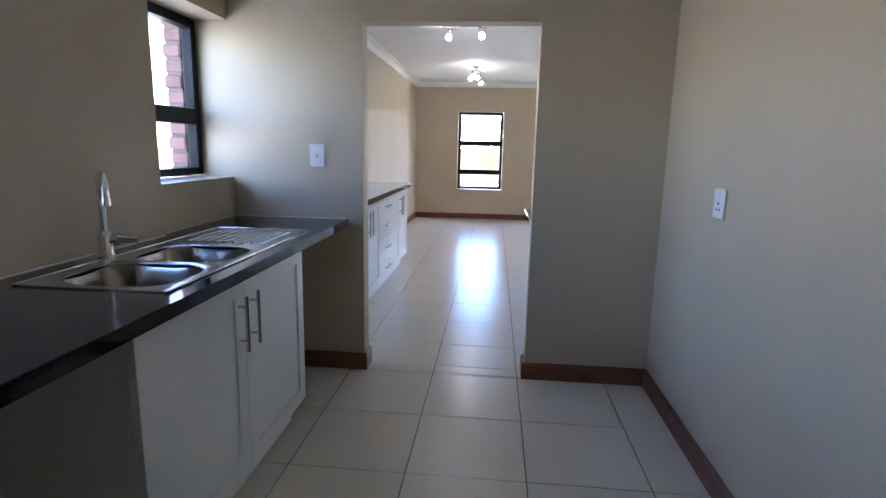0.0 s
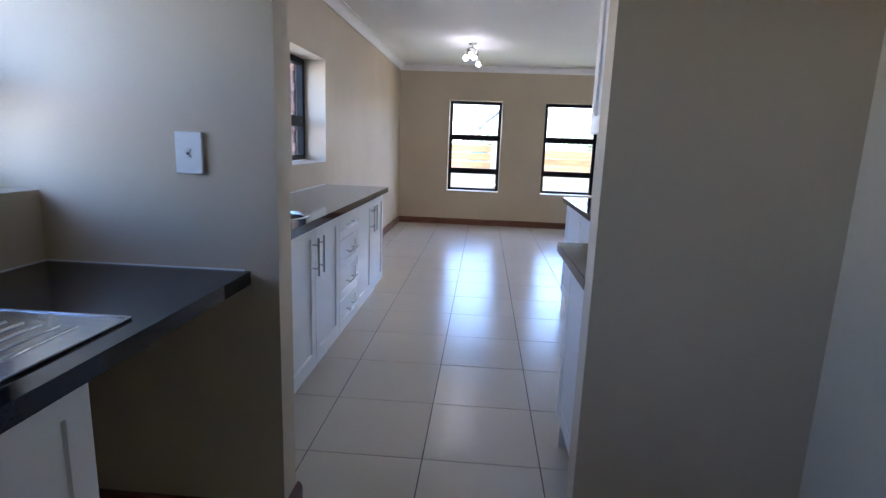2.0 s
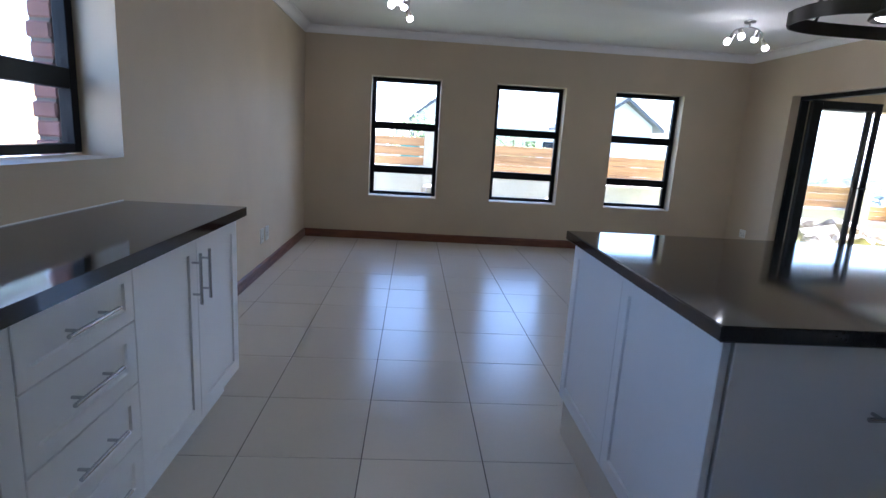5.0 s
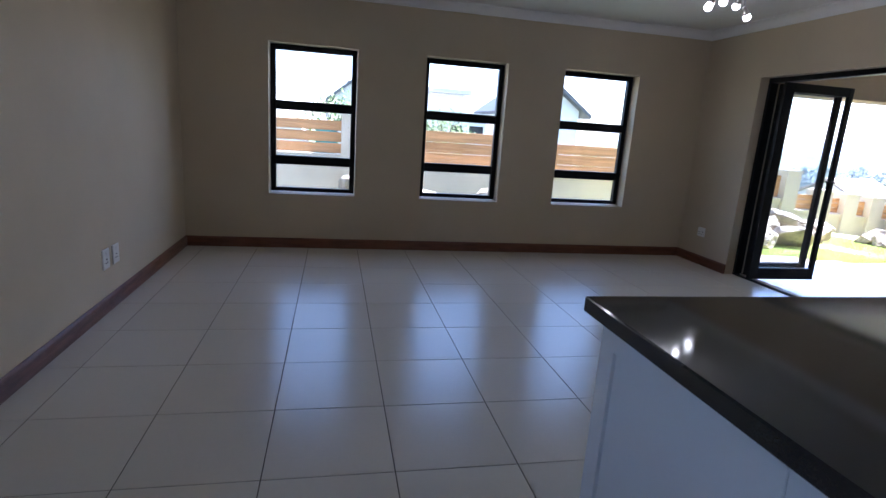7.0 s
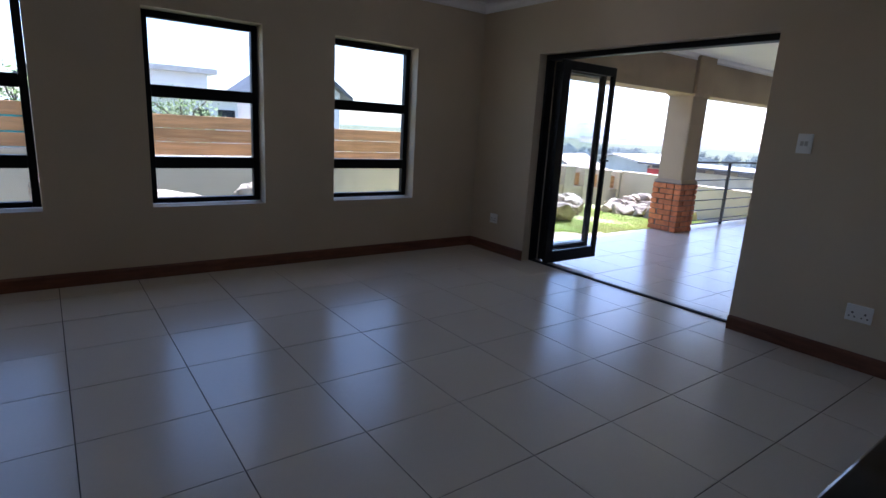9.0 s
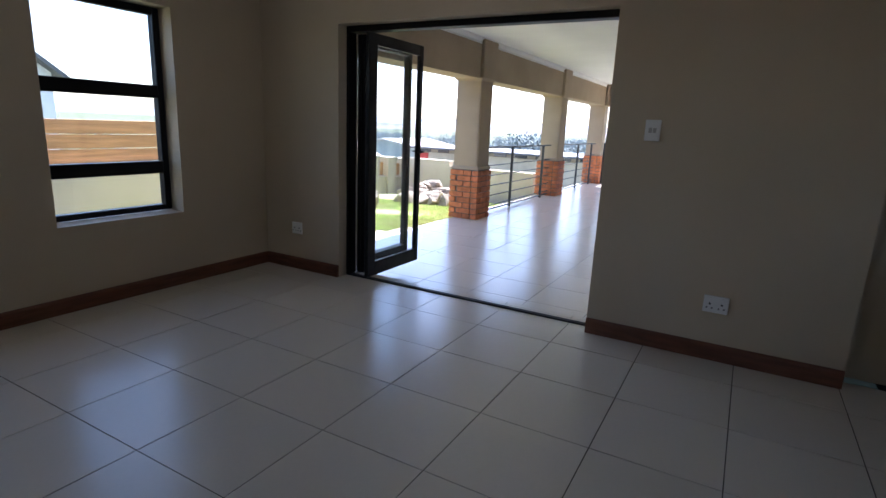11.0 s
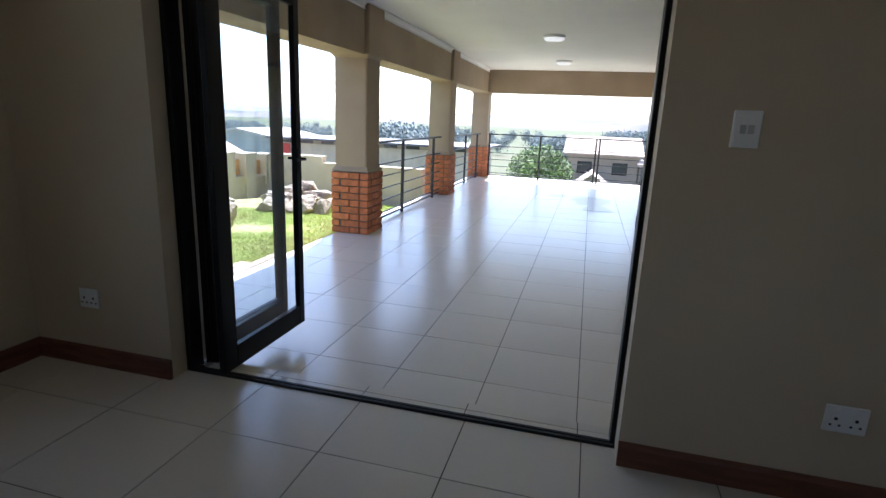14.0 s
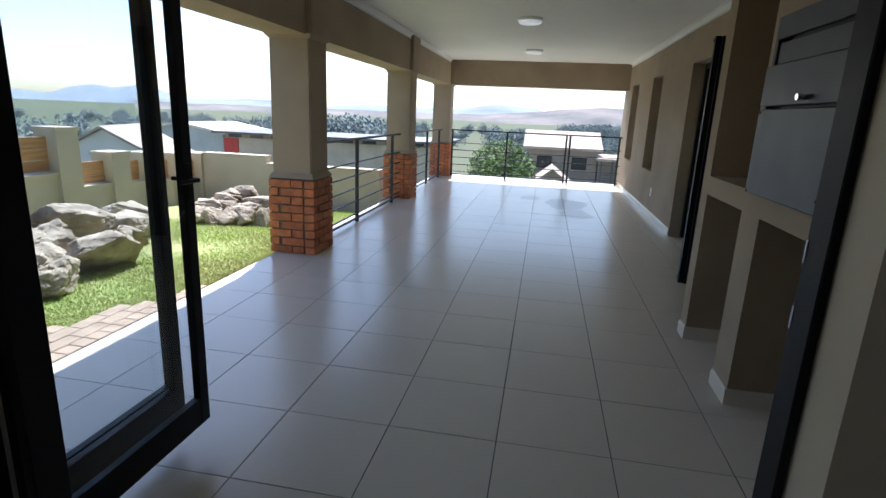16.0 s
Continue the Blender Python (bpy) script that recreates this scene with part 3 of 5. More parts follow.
box(bm, -1.37, -0.90, 2.345, 2.80, 0.0005, 0.005, bevel=0.0015)
part("drainboard", bm, M_STEEL, snk)
for k in range(9):
    x = -1.29 + 0.04 * k
    bm = B()
    rod(bm, (x, 2.40, 0.004), (x, 2.72, 0.004), 0.006, seg=8)
    part("rib", bm, M_STEEL, snk, smooth=60)
bm = B()
for y0, y1, x0, x1 in ((1.635, 2.80, -1.372, -1.362), (1.635, 2.80, -0.908, -0.898), (2.792, 2.802, -1.362, -0.908)):
    box(bm, x0, x1, y0, y1, 0.0005, 0.0075, bevel=0.002)
part("raised_edge", bm, M_STEEL, snk)
tap((-1.40, 2.06, ST + 0.004), -48, "chrome gooseneck mixer tap behind the double sink")


# ---- sockets, switches ----
def plate(place, normal, w, h, kind, label):
    """Wall plate in the wall's plane; normal: degrees, 0 faces -y."""
    s = holder("wall_socket" if "socket" in kind else "light_switch", label, "socket" if "socket" in kind else "light switch", place, turn=normal)
    part("plate", boxes((-w / 2, w / 2, -0.011, 0, -h / 2, h / 2), bevel=0.003), M_PLASTIC, s)
    if kind == "switch":
        part("inner_panel", boxes((-w * 0.36, w * 0.36, -0.0135, -0.011, -h * 0.38, h * 0.38), bevel=0.001), M_PLASTIC, s)
        for dx in (-0.012, 0.012):
            part("rocker", boxes((dx - 0.009, dx + 0.009, -0.0175, -0.0135, -0.014, 0.014), bevel=0.0015), M_GREYPLASTIC, s, "grey rocker")
    elif kind == "isolator":
        part("rocker", boxes((-0.008, 0.008, -0.015, -0.011, -0.012, 0.012), bevel=0.002), M_PLASTIC, s)
        part("indicator", boxes((-0.004, 0.004, -0.0165, -0.015, -0.006, 0.002)), M_SLOT, s)
    else:
        n = 2 if kind == "double socket" else 1
        for i in range(n):
            cx = (i - (n - 1) / 2) * w * 0.48
            for dx, dz, r in ((0, 0.012, 0.006), (-0.014, -0.012, 0.0045), (0.014, -0.012, 0.0045)):
                bm = B()
                rod(bm, (cx + dx, -0.0105, dz - h * 0.1), (cx + dx, -0.0125, dz - h * 0.1), r, seg=10)
                part("pin_hole", bm, M_SLOT, s)
            part("rocker", boxes((cx - 0.009, cx + 0.009, -0.0145, -0.011, h * 0.24, h * 0.24 + 0.016), bevel=0.0015), M_PLASTIC, s)
    return s


plate((-1.01, 3.28, 1.272), 0, 0.085, 0.125, "isolator", "white isolator switch on the greige wall")
plate((0.91, 2.52, 1.132), -90, 0.10, 0.12, "socket", "white wall socket on the greige scullery wall")
plate((XW, 5.18, 1.145), 90, 0.12, 0.125, "double socket", "white double wall socket above the granite worktop")
plate((XW, 8.62, 0.345), 90, 0.10, 0.13, "socket", "white wall socket low on the greige wall")
plate((XW, 8.78, 0.345), 90, 0.10, 0.13, "blank socket", "white wall outlet plate low on the greige wall")
plate((XE, 10.16, 0.36), -90, 0.115, 0.10, "double socket", "white double wall socket above the baseboard")
plate((XE, 6.9, 0.338), -90, 0.132, 0.10, "double socket", "white double wall socket low beside the patio doorway")
plate((XE, 7.365, 1.30), -90, 0.085, 0.12, "switch", "white light switch beside the patio doorway")


# ---- ceiling spots and pendant ----
def spot_bar(place, turn, heads, label, lift=0.0):
    s = holder("ceiling_spotlight", label, "ceiling light", place, turn=turn)
    bm = B()
    rings(bm, [(ring_round(0, 0, r, r, 24), z) for r, z in [(0.05, 0), (0.05, -0.012), (0.042, -0.02), (0.012, -0.022)]])
    rod(bm, (0, 0, -0.02), (0, 0, -0.05 + lift * 0.25), 0.008)
    part("ceiling_rose", bm, M_NICKEL, s, smooth=40)
    bm = B()
    n = 15
    sweep(bm, [bar_at(0.22 * (2 * k / (n - 1) - 1), lift) for k in range(n)], 0.006)
    part("curved_bar", bm, M_NICKEL, s, smooth=60)
    for x, aim in heads:
        h = part("lamp_head", B_head(x, aim, lift), M_NICKEL, s, smooth=40)
        bm = B()
        p, d = head_axis(x, aim, lift)
        bmesh.ops.create_uvsphere(bm, u_segments=14, v_segments=9, radius=0.029, matrix=Matrix.Translation(p + d * 0.078))
        part("bulb", bm, M_BULB, h, "lit warm white bulb", smooth=80)
    return s


def bar_at(x, lift=0.0):
    """The curved arm: an S in plan, drooping towards its ends."""
    return Vector((x, 0.045 * math.sin(2 * math.pi * (x + 0.22) / 0.44), -0.05 + lift * 0.25 - (0.09 - lift * 0.9) * abs(x / 0.22) ** 1.5))


def head_axis(x, aim, lift=0.0):
    p = bar_at(x, lift) - Vector((0, 0, 0.014))
    return p, Vector(aim).normalized()


def B_head(x, aim, lift=0.0):
    bm = B()
    p, d = head_axis(x, aim, lift)
    rod(bm, p + Vector((0, 0, 0.014)), p - Vector((0, 0, 0.01)), 0.006, seg=8)
    rod(bm, p - d * 0.01, p + d * 0.03, 0.017, 0.02, 16)
    rod(bm, p + d * 0.03, p + d * 0.055, 0.02, 0.030, 16)
    return bm


HEADS = [(-0.2, (-0.5, 0.2, -0.8)), (-0.07, (-0.2, -0.4, -0.8)), (0.07, (0.3, 0.4, -0.8)), (0.2, (0.5, -0.2, -0.8))]
spot_bar((-0.34, 5.80, ZC), 0, [(-0.15, (-0.2, -0.2, -1)), (0.15, (0.2, -0.2, -1))], "satin nickel two-spot ceiling light with lit bulbs", 0.09)
spot_bar((-0.33, 8.55, ZC), 80, HEADS, "satin nickel four-spot ceiling light with lit bulbs")
spot_bar((2.85, 8.85, ZC), 25, HEADS, "satin nickel four-spot ceiling light with lit bulbs")

pend = holder("pendant_light", "oval dark bronze pendant over the island with two lit lamps", "pendant light", (1.73, 5.65, 1.80))
def stadium(hx, hy, n=48):
    return ring_round(0, 0, hx, hy, n, 3.0)
RY = 0.20      # the lamps hang on the ring's near side
bm = B()
rings(bm, [([(x, y + RY) for x, y in stadium(hx, hx - 0.27)], z) for hx, z in ((0.48, 0.010), (0.48, 0.062), (0.473, 0.062), (0.473, 0.010), (0.48, 0.010))], cap=False)
part("band", bm, M_DARKSTEEL, pend, smooth=30)
for x in (-0.28, 0.28):
    bm = B()
    rings(bm, [(ring_round(x, 0, r, r, 28), z) for r, z in [(0.036, 0.135), (0.042, 0.132), (0.046, 0.06), (0.047, 0.02), (0.07, 0.006), (0.076, -0.008), (0.070, -0.012), (0.062, 0.006)]])
    can = part("lamp_can", bm, M_DARKSTEEL, pend, smooth=40)
    bm = B()
    rings(bm, [(ring_round(x, 0, r, r, 20), z) for r, z in [(0.055, -0.004), (0.045, -0.010), (0.02, -0.012)]])
    part("bulb", bm, M_BULBDIM, can, "lit warm white bulb", smooth=60)
    bm = B()
    rod(bm, (x - 0.10 * x / 0.28, -0.012, 0.036), (x - 0.10 * x / 0.28, -0.02, 0.036), 0.008, seg=10)
    part("bolt", bm, M_NICKEL, pend)
    c, d = x * 0.64, x * 0.5
    bm = B()
    prism(bm, [(0.0, 0.02), (0.008, 0.02), (RY + 0.008, 0.56), (RY, 0.56)], "x", min(c - 0.02, c + 0.02), c + 0.02)
    part("strap", bm, M_DARKSTEEL, pend)
    bm = B()
    rod(bm, (x * 1.66, RY * 0.7, 0.05), (d, RY, 0.55), 0.006, seg=8)
    rod(bm, (x, 0.40, 0.05), (d, RY, 0.55), 0.006, seg=8)
    part("stay_rod", bm, M_DARKSTEEL, pend)
    bm = B()
    rod(bm, (d, RY, 0.54), (d, RY, ZC - 1.80), 0.006, seg=8)
    part("hanging_rod", bm, M_DARKSTEEL, pend)
part("ceiling_plate", boxes((-0.22, 0.22, RY - 0.04, RY + 0.04, ZC - 1.815, ZC - 1.80), bevel=0.003), M_DARKSTEEL, pend)

# ---- folding patio door ----
DY0, DY1 = 7.625, 9.705
fr = holder("door_1", "black aluminium frame of the folding patio door", "door frame", kind="structure")
part("door_jamb", boxes((4.105, 4.19, DY0, DY0 + 0.02, 0.0, 1.99), bevel=0.003), M_BLACK, fr)
part("door_jamb", boxes((4.075, 4.165, DY1 - 0.03, DY1, 0.0, 1.99), bevel=0.003), M_BLACK, fr)
part("door_head", boxes((4.075, 4.165, DY0 + 0.02, DY1 - 0.03, 1.945, 1.99), bevel=0.003), M_BLACK, fr)
part("floor_track", boxes((4.085, 4.098, DY0, DY1, -0.005, 0.010), (4.108, 4.122, DY0, DY1, -0.005, 0.010)), M_RUBBER, fr)
part("strike_plate", boxes((4.178, 4.186, DY0 + 0.02, DY0 + 0.0225, 1.05, 1.10), (4.178, 4.186, DY0 + 0.02, DY0 + 0.0225, 0.91, 0.96), bevel=0.001), M_STEEL, fr, "steel strike plate")


def door_leaf(y, x0, x1, label, handle=False, foot=0.14, inner=0.055):
    d = holder("folding_door_leaf", label, "door", (x0, y, 0.012), group="leaves of the folding door")
    w, h, s, t = x1 - x0, 1.93, 0.055, 0.034
    part("stile", boxes((0, inner, 0, t, 0, h), bevel=0.003), M_BLACK, d)
    part("stile", boxes((w - s, w, 0, t, 0, h), bevel=0.003), M_BLACK, d)
    part("rail", boxes((inner, w - s, 0.001, t - 0.001, 0, foot), bevel=0.002), M_BLACK, d)
    part("rail", boxes((inner, w - s, 0.001, t - 0.001, h - 0.085, h), bevel=0.002), M_BLACK, d)
    part("pane", boxes((inner, w - s, t / 2 - 0.003, t / 2 + 0.003, foot, h - 0.085)), M_GLASSG, d).visible_shadow = False
    if handle:
        bm = B()
        z = 1.02
        rod(bm, (w - 0.035, 0, z), (w - 0.035, -0.045, z), 0.009)
        rod(bm, (w - 0.035, -0.045, z), (w - 0.14, -0.045, z), 0.008)
        box(bm, w - 0.05, w - 0.02, -0.008, 0.0, z - 0.08, z + 0.06, bevel=0.002)
        rod(bm, (w - 0.035, t, z), (w - 0.035, t + 0.03, z), 0.008)
        part("door_handle", bm, M_BLACK, d, smooth=40)
    return d


door_leaf(9.478, 4.075, 4.855, "black aluminium glazed folding door leaf with lever handle, folded open", handle=True, foot=0.118, inner=0.105)
door_leaf(9.597, 4.172, 4.860, "black aluminium glazed folding door leaf, folded open")
door_leaf(9.635, 4.172, 4.885, "black aluminium glazed folding door leaf, folded open")
hg = holder("door_hinge", "steel pivot hinge at the foot of the folding door", "hinge", (4.13, 9.66, 0.0))
part("pin", boxes((-0.02, 0.06, -0.03, 0.0, 0.0, 0.03), bevel=0.004), M_STEEL, hg)


# ---- patio ----
PX1, PY0, PY1 = 15.75, 6.5, 10.70
def pillar(x, y, label):
    p = holder("patio_pillar", label, "pillar", (x, y, PZ), group="patio pillars")
    w = 0.47
    part("core", boxes((0.018, w - 0.018, 0.018, w - 0.018, 0, 0.74)), M_MORTAR, p, "recessed grey mortar joints")
    i = 0.035
    bm = B()
    sq = lambda a: [(a, a), (w - a, a), (w - a, w - a), (a, w - a)]
    rings(bm, [(sq(0.004), 0.745), (sq(0.01), 0.765), (sq(i), 0.80), (sq(i), 2.02), (sq(0.0), 2.06), (sq(0.0), 2.58)])
    bmesh.ops.bevel(bm, geom=[e for e in bm.edges if abs(e.verts[0].co.z - e.verts[1].co.z) > 0.1], offset=0.012, segments=2, affect="EDGES")
    part("shaft", bm, M_PLASTER, p, "olive-beige plastered shaft")
    return p


P1, P2, P3 = (7.82, 10.31), (11.65, 10.31), (15.35, 10.31)
PIL = [pillar(*P1, "square plastered patio pillar on an orange brick base"), pillar(*P2, "square plastered patio pillar on an orange brick base"), pillar(*P3, "corner patio pillar on an orange brick base")]
BEAMS = [("beam_1", (4.22, 7.855, 10.36, 10.73)), ("beam_2", (8.255, 11.685, 10.36, 10.73)), ("beam_3", (12.085, 15.385, 10.36, 10.73)), ("beam_4", (15.40, 15.77, 6.5, 10.345))]
for n, (a, b, c, d) in BEAMS:
    thing(n, boxes((a, b, c, d, 1.945, 2.56)), M_PLASTER, "olive-beige plastered concrete beam over the patio edge", "beam", "structure")
thing("patio_ceiling", boxes((4.22, 15.40, 6.5, 10.36, 2.48, 2.56)), M_CEIL, "smooth white patio ceiling", "ceiling", "structure")
cornice("cornice", "x", 10.36, -1, 4.22, 15.40, 2.48, 0.07)
cornice("cornice", "x", 6.5, 1, 4.22, 15.40, 2.48, 0.07)
SW = [(11.95, 12.74, 0.56, 2.02), (14.1, 14.95, 0.56, 2.02), (8.05, 10.24, -0.2, 2.02)]
wall("wall_patio", "x", 6.25, 6.5, 4.22, 16.0, -3.0, 2.6, SW, M_PLASTER, "olive-beige plastered house wall along the patio")
for i, h in enumerate(SW[:2]):
    window("window_%d" % (i + 9), "x", 6.30, h[0], h[1], h[2], h[3], [(1.1, 1.16)], "tall dark window in a deep plaster recess")
wall("wall_backing", "x", 5.9, 6.2, 8.0, 15.6, -0.3, 2.6, [], M_WALL, "plain greige wall inside the house")
gate = holder("security_gate", "folded dark steel trellis gate standing out at the doorway", "gate", (7.97, 6.5, PZ))
for k in range(8):
    part("upright", boxes((0.0 + 0.02 * (k % 2), 0.04 + 0.02 * (k % 2), 0.015 + 0.046 * k, 0.058 + 0.046 * k, 0.015, 2.12)), M_BLACK, gate)
for z in (0.05, 0.72, 1.4, 2.08):
    part("bracket", boxes((0.06, 0.07, 0.015, 0.385, z, z + 0.025)), M_BLACK, gate)
dd = holder("door_2", "dark glazed door in the patio wall", "door", kind="structure")
part("door_frame", boxes((8.05, 8.11, 6.3, 6.36, PZ, 2.02), (10.18, 10.24, 6.3, 6.36, PZ, 2.02), (8.11, 10.18, 6.3, 6.36, 1.96, 2.02), (9.11, 9.17, 6.3, 6.36, PZ, 1.96), bevel=0.003), M_BLACK, dd)
part("pane", boxes((8.11, 9.11, 6.325, 6.331, PZ, 1.96)), M_GLASS, dd)
part("pane", boxes((9.17, 10.18, 6.325, 6.331, PZ, 1.96)), M_GLASS, dd)
plate((11.70, 6.5, 0.27), 180, 0.08, 0.13, "socket", "white outdoor wall socket on the patio wall")
baseboard("x", 6.5, 1, 10.24, 15.40, PZ, 0.09, 0.012, M_TILE, "cream tile skirting on the patio wall")

# braai block with niches
ny0, ny1 = 6.5, 7.135
bm = B()
bx0, bx1 = 4.22, 6.80
for s in [(bx0, 5.23, ny0, ny1, -0.12, 2.56), (5.79, 6.03, ny0, ny1, -0.12, 2.56), (6.66, bx1, ny0, ny1, -0.12, 2.56),
          (5.23, 5.79, ny0, ny1, 0.885, 1.0), (6.03, 6.66, ny0, ny1, 0.885, 1.0), (5.23, 5.79, ny0, ny1, 1.80, 2.56), (6.03, 6.66, ny0, ny1, 2.15, 2.56),
          (5.23, 5.79, ny0, 6.62, -0.12, 0.885), (6.03, 6.66, ny0, 6.62, -0.12, 0.885), (6.03, 6.66, ny0, 6.62, 1.0, 2.15), (5.23, 5.79, ny0, 6.62, 1.0, 1.80)]:
    box(bm, *s)
bmesh.ops.remove_doubles(bm, verts=bm.verts[:], dist=0.0005)
thing("braai_block", bm, M_PLASTER, "olive-beige plastered barbecue block with open niches", "fireplace", "structure")
for a, b in ((bx0, 5.23), (5.79, 6.03), (6.66, bx1)):
    baseboard("x", ny1, 1, a, b, PZ, 0.09, 0.012, M_TILE, "cream tile skirting on the barbecue block")
    if a > 5:
        baseboard("y", a, -1, 6.62, ny1 + 0.012, PZ, 0.09, 0.010, M_TILE, "cream tile skirting inside a niche")
baseboard("x", 6.62, 1, 6.03, 6.65, PZ, 0.09, 0.010, M_TILE, "cream tile skirting inside a niche")
baseboard("x", 6.62, 1, 5.23, 5.78, PZ, 0.09, 0.010, M_TILE, "cream tile skirting inside a niche")
br = holder("braai", "grey steel built-in barbecue with a closed drop door", "barbecue", (5.20, ny1, 0.99))
part("face_frame", boxes((0.0, 0.03, 0.0, 0.014, 0.0, 0.82), (0.72, 0.75, 0.0, 0.014, 0.0, 0.82), (0.03, 0.72, 0.0, 0.014, 0.72, 0.82), (0.03, 0.72, 0.0, 0.014, 0.0, 0.02), bevel=0.002), M_GREYSTEEL, br)
part("back_plate", boxes((0.03, 0.72, -0.02, 0.0, 0.02, 0.72)), M_BLACK, br)
part("lower_door", boxes((0.015, 0.755, 0.012, 0.03, 0.005, 0.405), bevel=0.004), M_GREYSTEEL, br)
d = part("drop_door", boxes((0.015, 0.74, 0.014, 0.036, 0.418, 0.60), bevel=0.004), M_GREYSTEEL, br)
bm = B()
rod(bm, (0.26, 0.036, 0.445), (0.26, 0.075, 0.445), 0.011, 0.014)
part("knob", bm, M_CHROME, d, "chrome door knob", smooth=40)
part("hood_plate", boxes((0.05, 0.70, -0.004, 0.006, 0.61, 0.70)), M_GREYSTEEL, br)
for x, z in ((0.03, 0.06), (0.735, 0.012), (0.735, 0.39)):
    bm = B()
    rod(bm, (x, 0.03, z), (x, 0.034, z), 0.006, seg=8)
    part("rivet", bm, M_BLACK, br)


def patio_lamp(x, y):
    s = holder("patio_ceiling_lamp", "round white bulkhead lamp on the patio ceiling", "ceiling light", (x, y, 2.48), group="patio ceiling lamps")
    bm = B()
    rings(bm, [(ring_round(0, 0, r, r, 32), z) for r, z in [(0.15, 0), (0.155, -0.012), (0.155, -0.03), (0.145, -0.036)]])
    part("base", bm, M_PLASTIC, s, smooth=40)
    bm = B()
    rings(bm, [(ring_round(0, 0, r, r, 32), z) for r, z in [(0.145, -0.034), (0.14, -0.055), (0.11, -0.07), (0.05, -0.078)]])
    part("diffuser", bm, M_LAMP, s, smooth=50)


patio_lamp(10.1, 8.48)
patio_lamp(13.3, 8.50)


def railing(name, axis, at, a0, a1, posts, label):
    """Steel balustrade: posts, top rail, five thin bars."""
    g = holder(name, label, "railing")
    def bar(p, q, z, r):
        bm = B()
        if axis == "x":
            box(bm, p, q, at - r, at + r, z - r, z + r)
        else:
            box(bm, at - r, at + r, p, q, z - r, z + r)
        return bm
    zt = 0.955
    part("top_rail", bar(a0, a1, zt, 0.014), M_RAIL, g)
    for k in range(5):
        part("bar", bar(a0, a1, PZ + 0.06 + 0.165 * k + 0.05, 0.0075), M_RAIL, g)
    part("bottom_rail", bar(a0, a1, PZ + 0.05, 0.011), M_RAIL, g)
    for a in posts:
        bm = B()
        if axis == "x":
            box(bm, a - 0.02, a + 0.02, at - 0.02, at + 0.02, PZ, zt, bevel=0.003)
        else:
            box(bm, at - 0.02, at + 0.02, a - 0.02, a + 0.02, PZ, zt, bevel=0.003)
        part("post", bm, M_RAIL, g)


railing("balustrade", "x", 10.5, 8.29, 11.65, [9.58, 11.20], "charcoal steel balustrade between two patio pillars")
railing("balustrade", "x", 10.5, 12.12, 15.35, [13.75, 15.0], "charcoal steel balustrade between two patio pillars")
railing("balustrade", "y", 15.5, 6.5, 10.31, [6.56, 7.62, 7.70, 9.02, 10.28], "charcoal steel balustrade closing the patio's far end")

# ---- ground, garden and distance ----
def ground_z(x, y):
    """Level by the house, falling away to the east and into a broad valley."""
    s = min(max((x - 7.5) / 9.0, 0), 1)
    z = -0.17 - 0.62 * s * s * (3 - 2 * s)
    d = max(0.0, x - 15.8, (y - 13.9) * 0.9, -y - 4)
    z -= 5.0 * (1 - math.exp(-d / 16.0)) + 9.0 * (1 - math.exp(-d / 150.0)) * (1 if x > 0 else 0.2)
    return z


def sheet(name, xs, ys, f, material, label):
    bm = B()
    vs = [[bm.verts.new((x, y, f(x, y))) for x in xs] for y in ys]
    for a, b in zip(vs, vs[1:]):
        for i in range(len(xs) - 1):
            bm.faces.new((a[i], a[i + 1], b[i + 1], b[i]))
    return thing(name, bm, material, label, "ground", "structure", smooth=60)


def steps(lo, hi, core0, core1, fine):
    out, v, g = [], core0, fine
    while v < core1:
        out.append(v)
        v += fine
    g = fine
    while v < hi:
        out.append(v)
        g *= 1.35
        v += g
    out.append(hi)
    v, g = core0, fine
    low = []
    while v > lo:
        g *= 1.35
        v -= g
        low.append(max(v, lo))
    return sorted(set(low)) + out


def valley(x, y):
    z = ground_z(x, y)
    under = (XW - 0.5 < x < 15.9 and -1.9 < y < 10.8)
    if under:
        z = -0.5 - (0 if x < 8 else 1.0)
    r = math.hypot(x, y)
    if r > 60:
        z += (noise.noise(Vector((x * 0.006, y * 0.006, 2))) * 2.5) * min(1, (r - 60) / 200)
    return z


sheet("ground", steps(-2500, 3600, -6, 40, 1.0), steps(-2500, 3600, -4, 30, 1.0), valley, M_SOIL, "dry green valley ground falling away from the house")
def lawn_edge(x):
    """Where the grass begins: along the slab, bending out round the path's end."""
    return 10.765 + 0.42 * min(1.0, max(0.0, (6.95 - x) / 1.4)) ** 1.4


lawn_pts_x = [4.3 + 0.25 * k for k in range(31)]
sheet("lawn", lawn_pts_x, [10.745 + 0.07 * k for k in range(10)] + [11.5 + 0.2 * k for k in range(14)], lambda x, y: ground_z(x, y) + (0.026 if y > lawn_edge(x) - 0.02 else -0.05), M_LAWN, "patchy green lawn beside the patio")

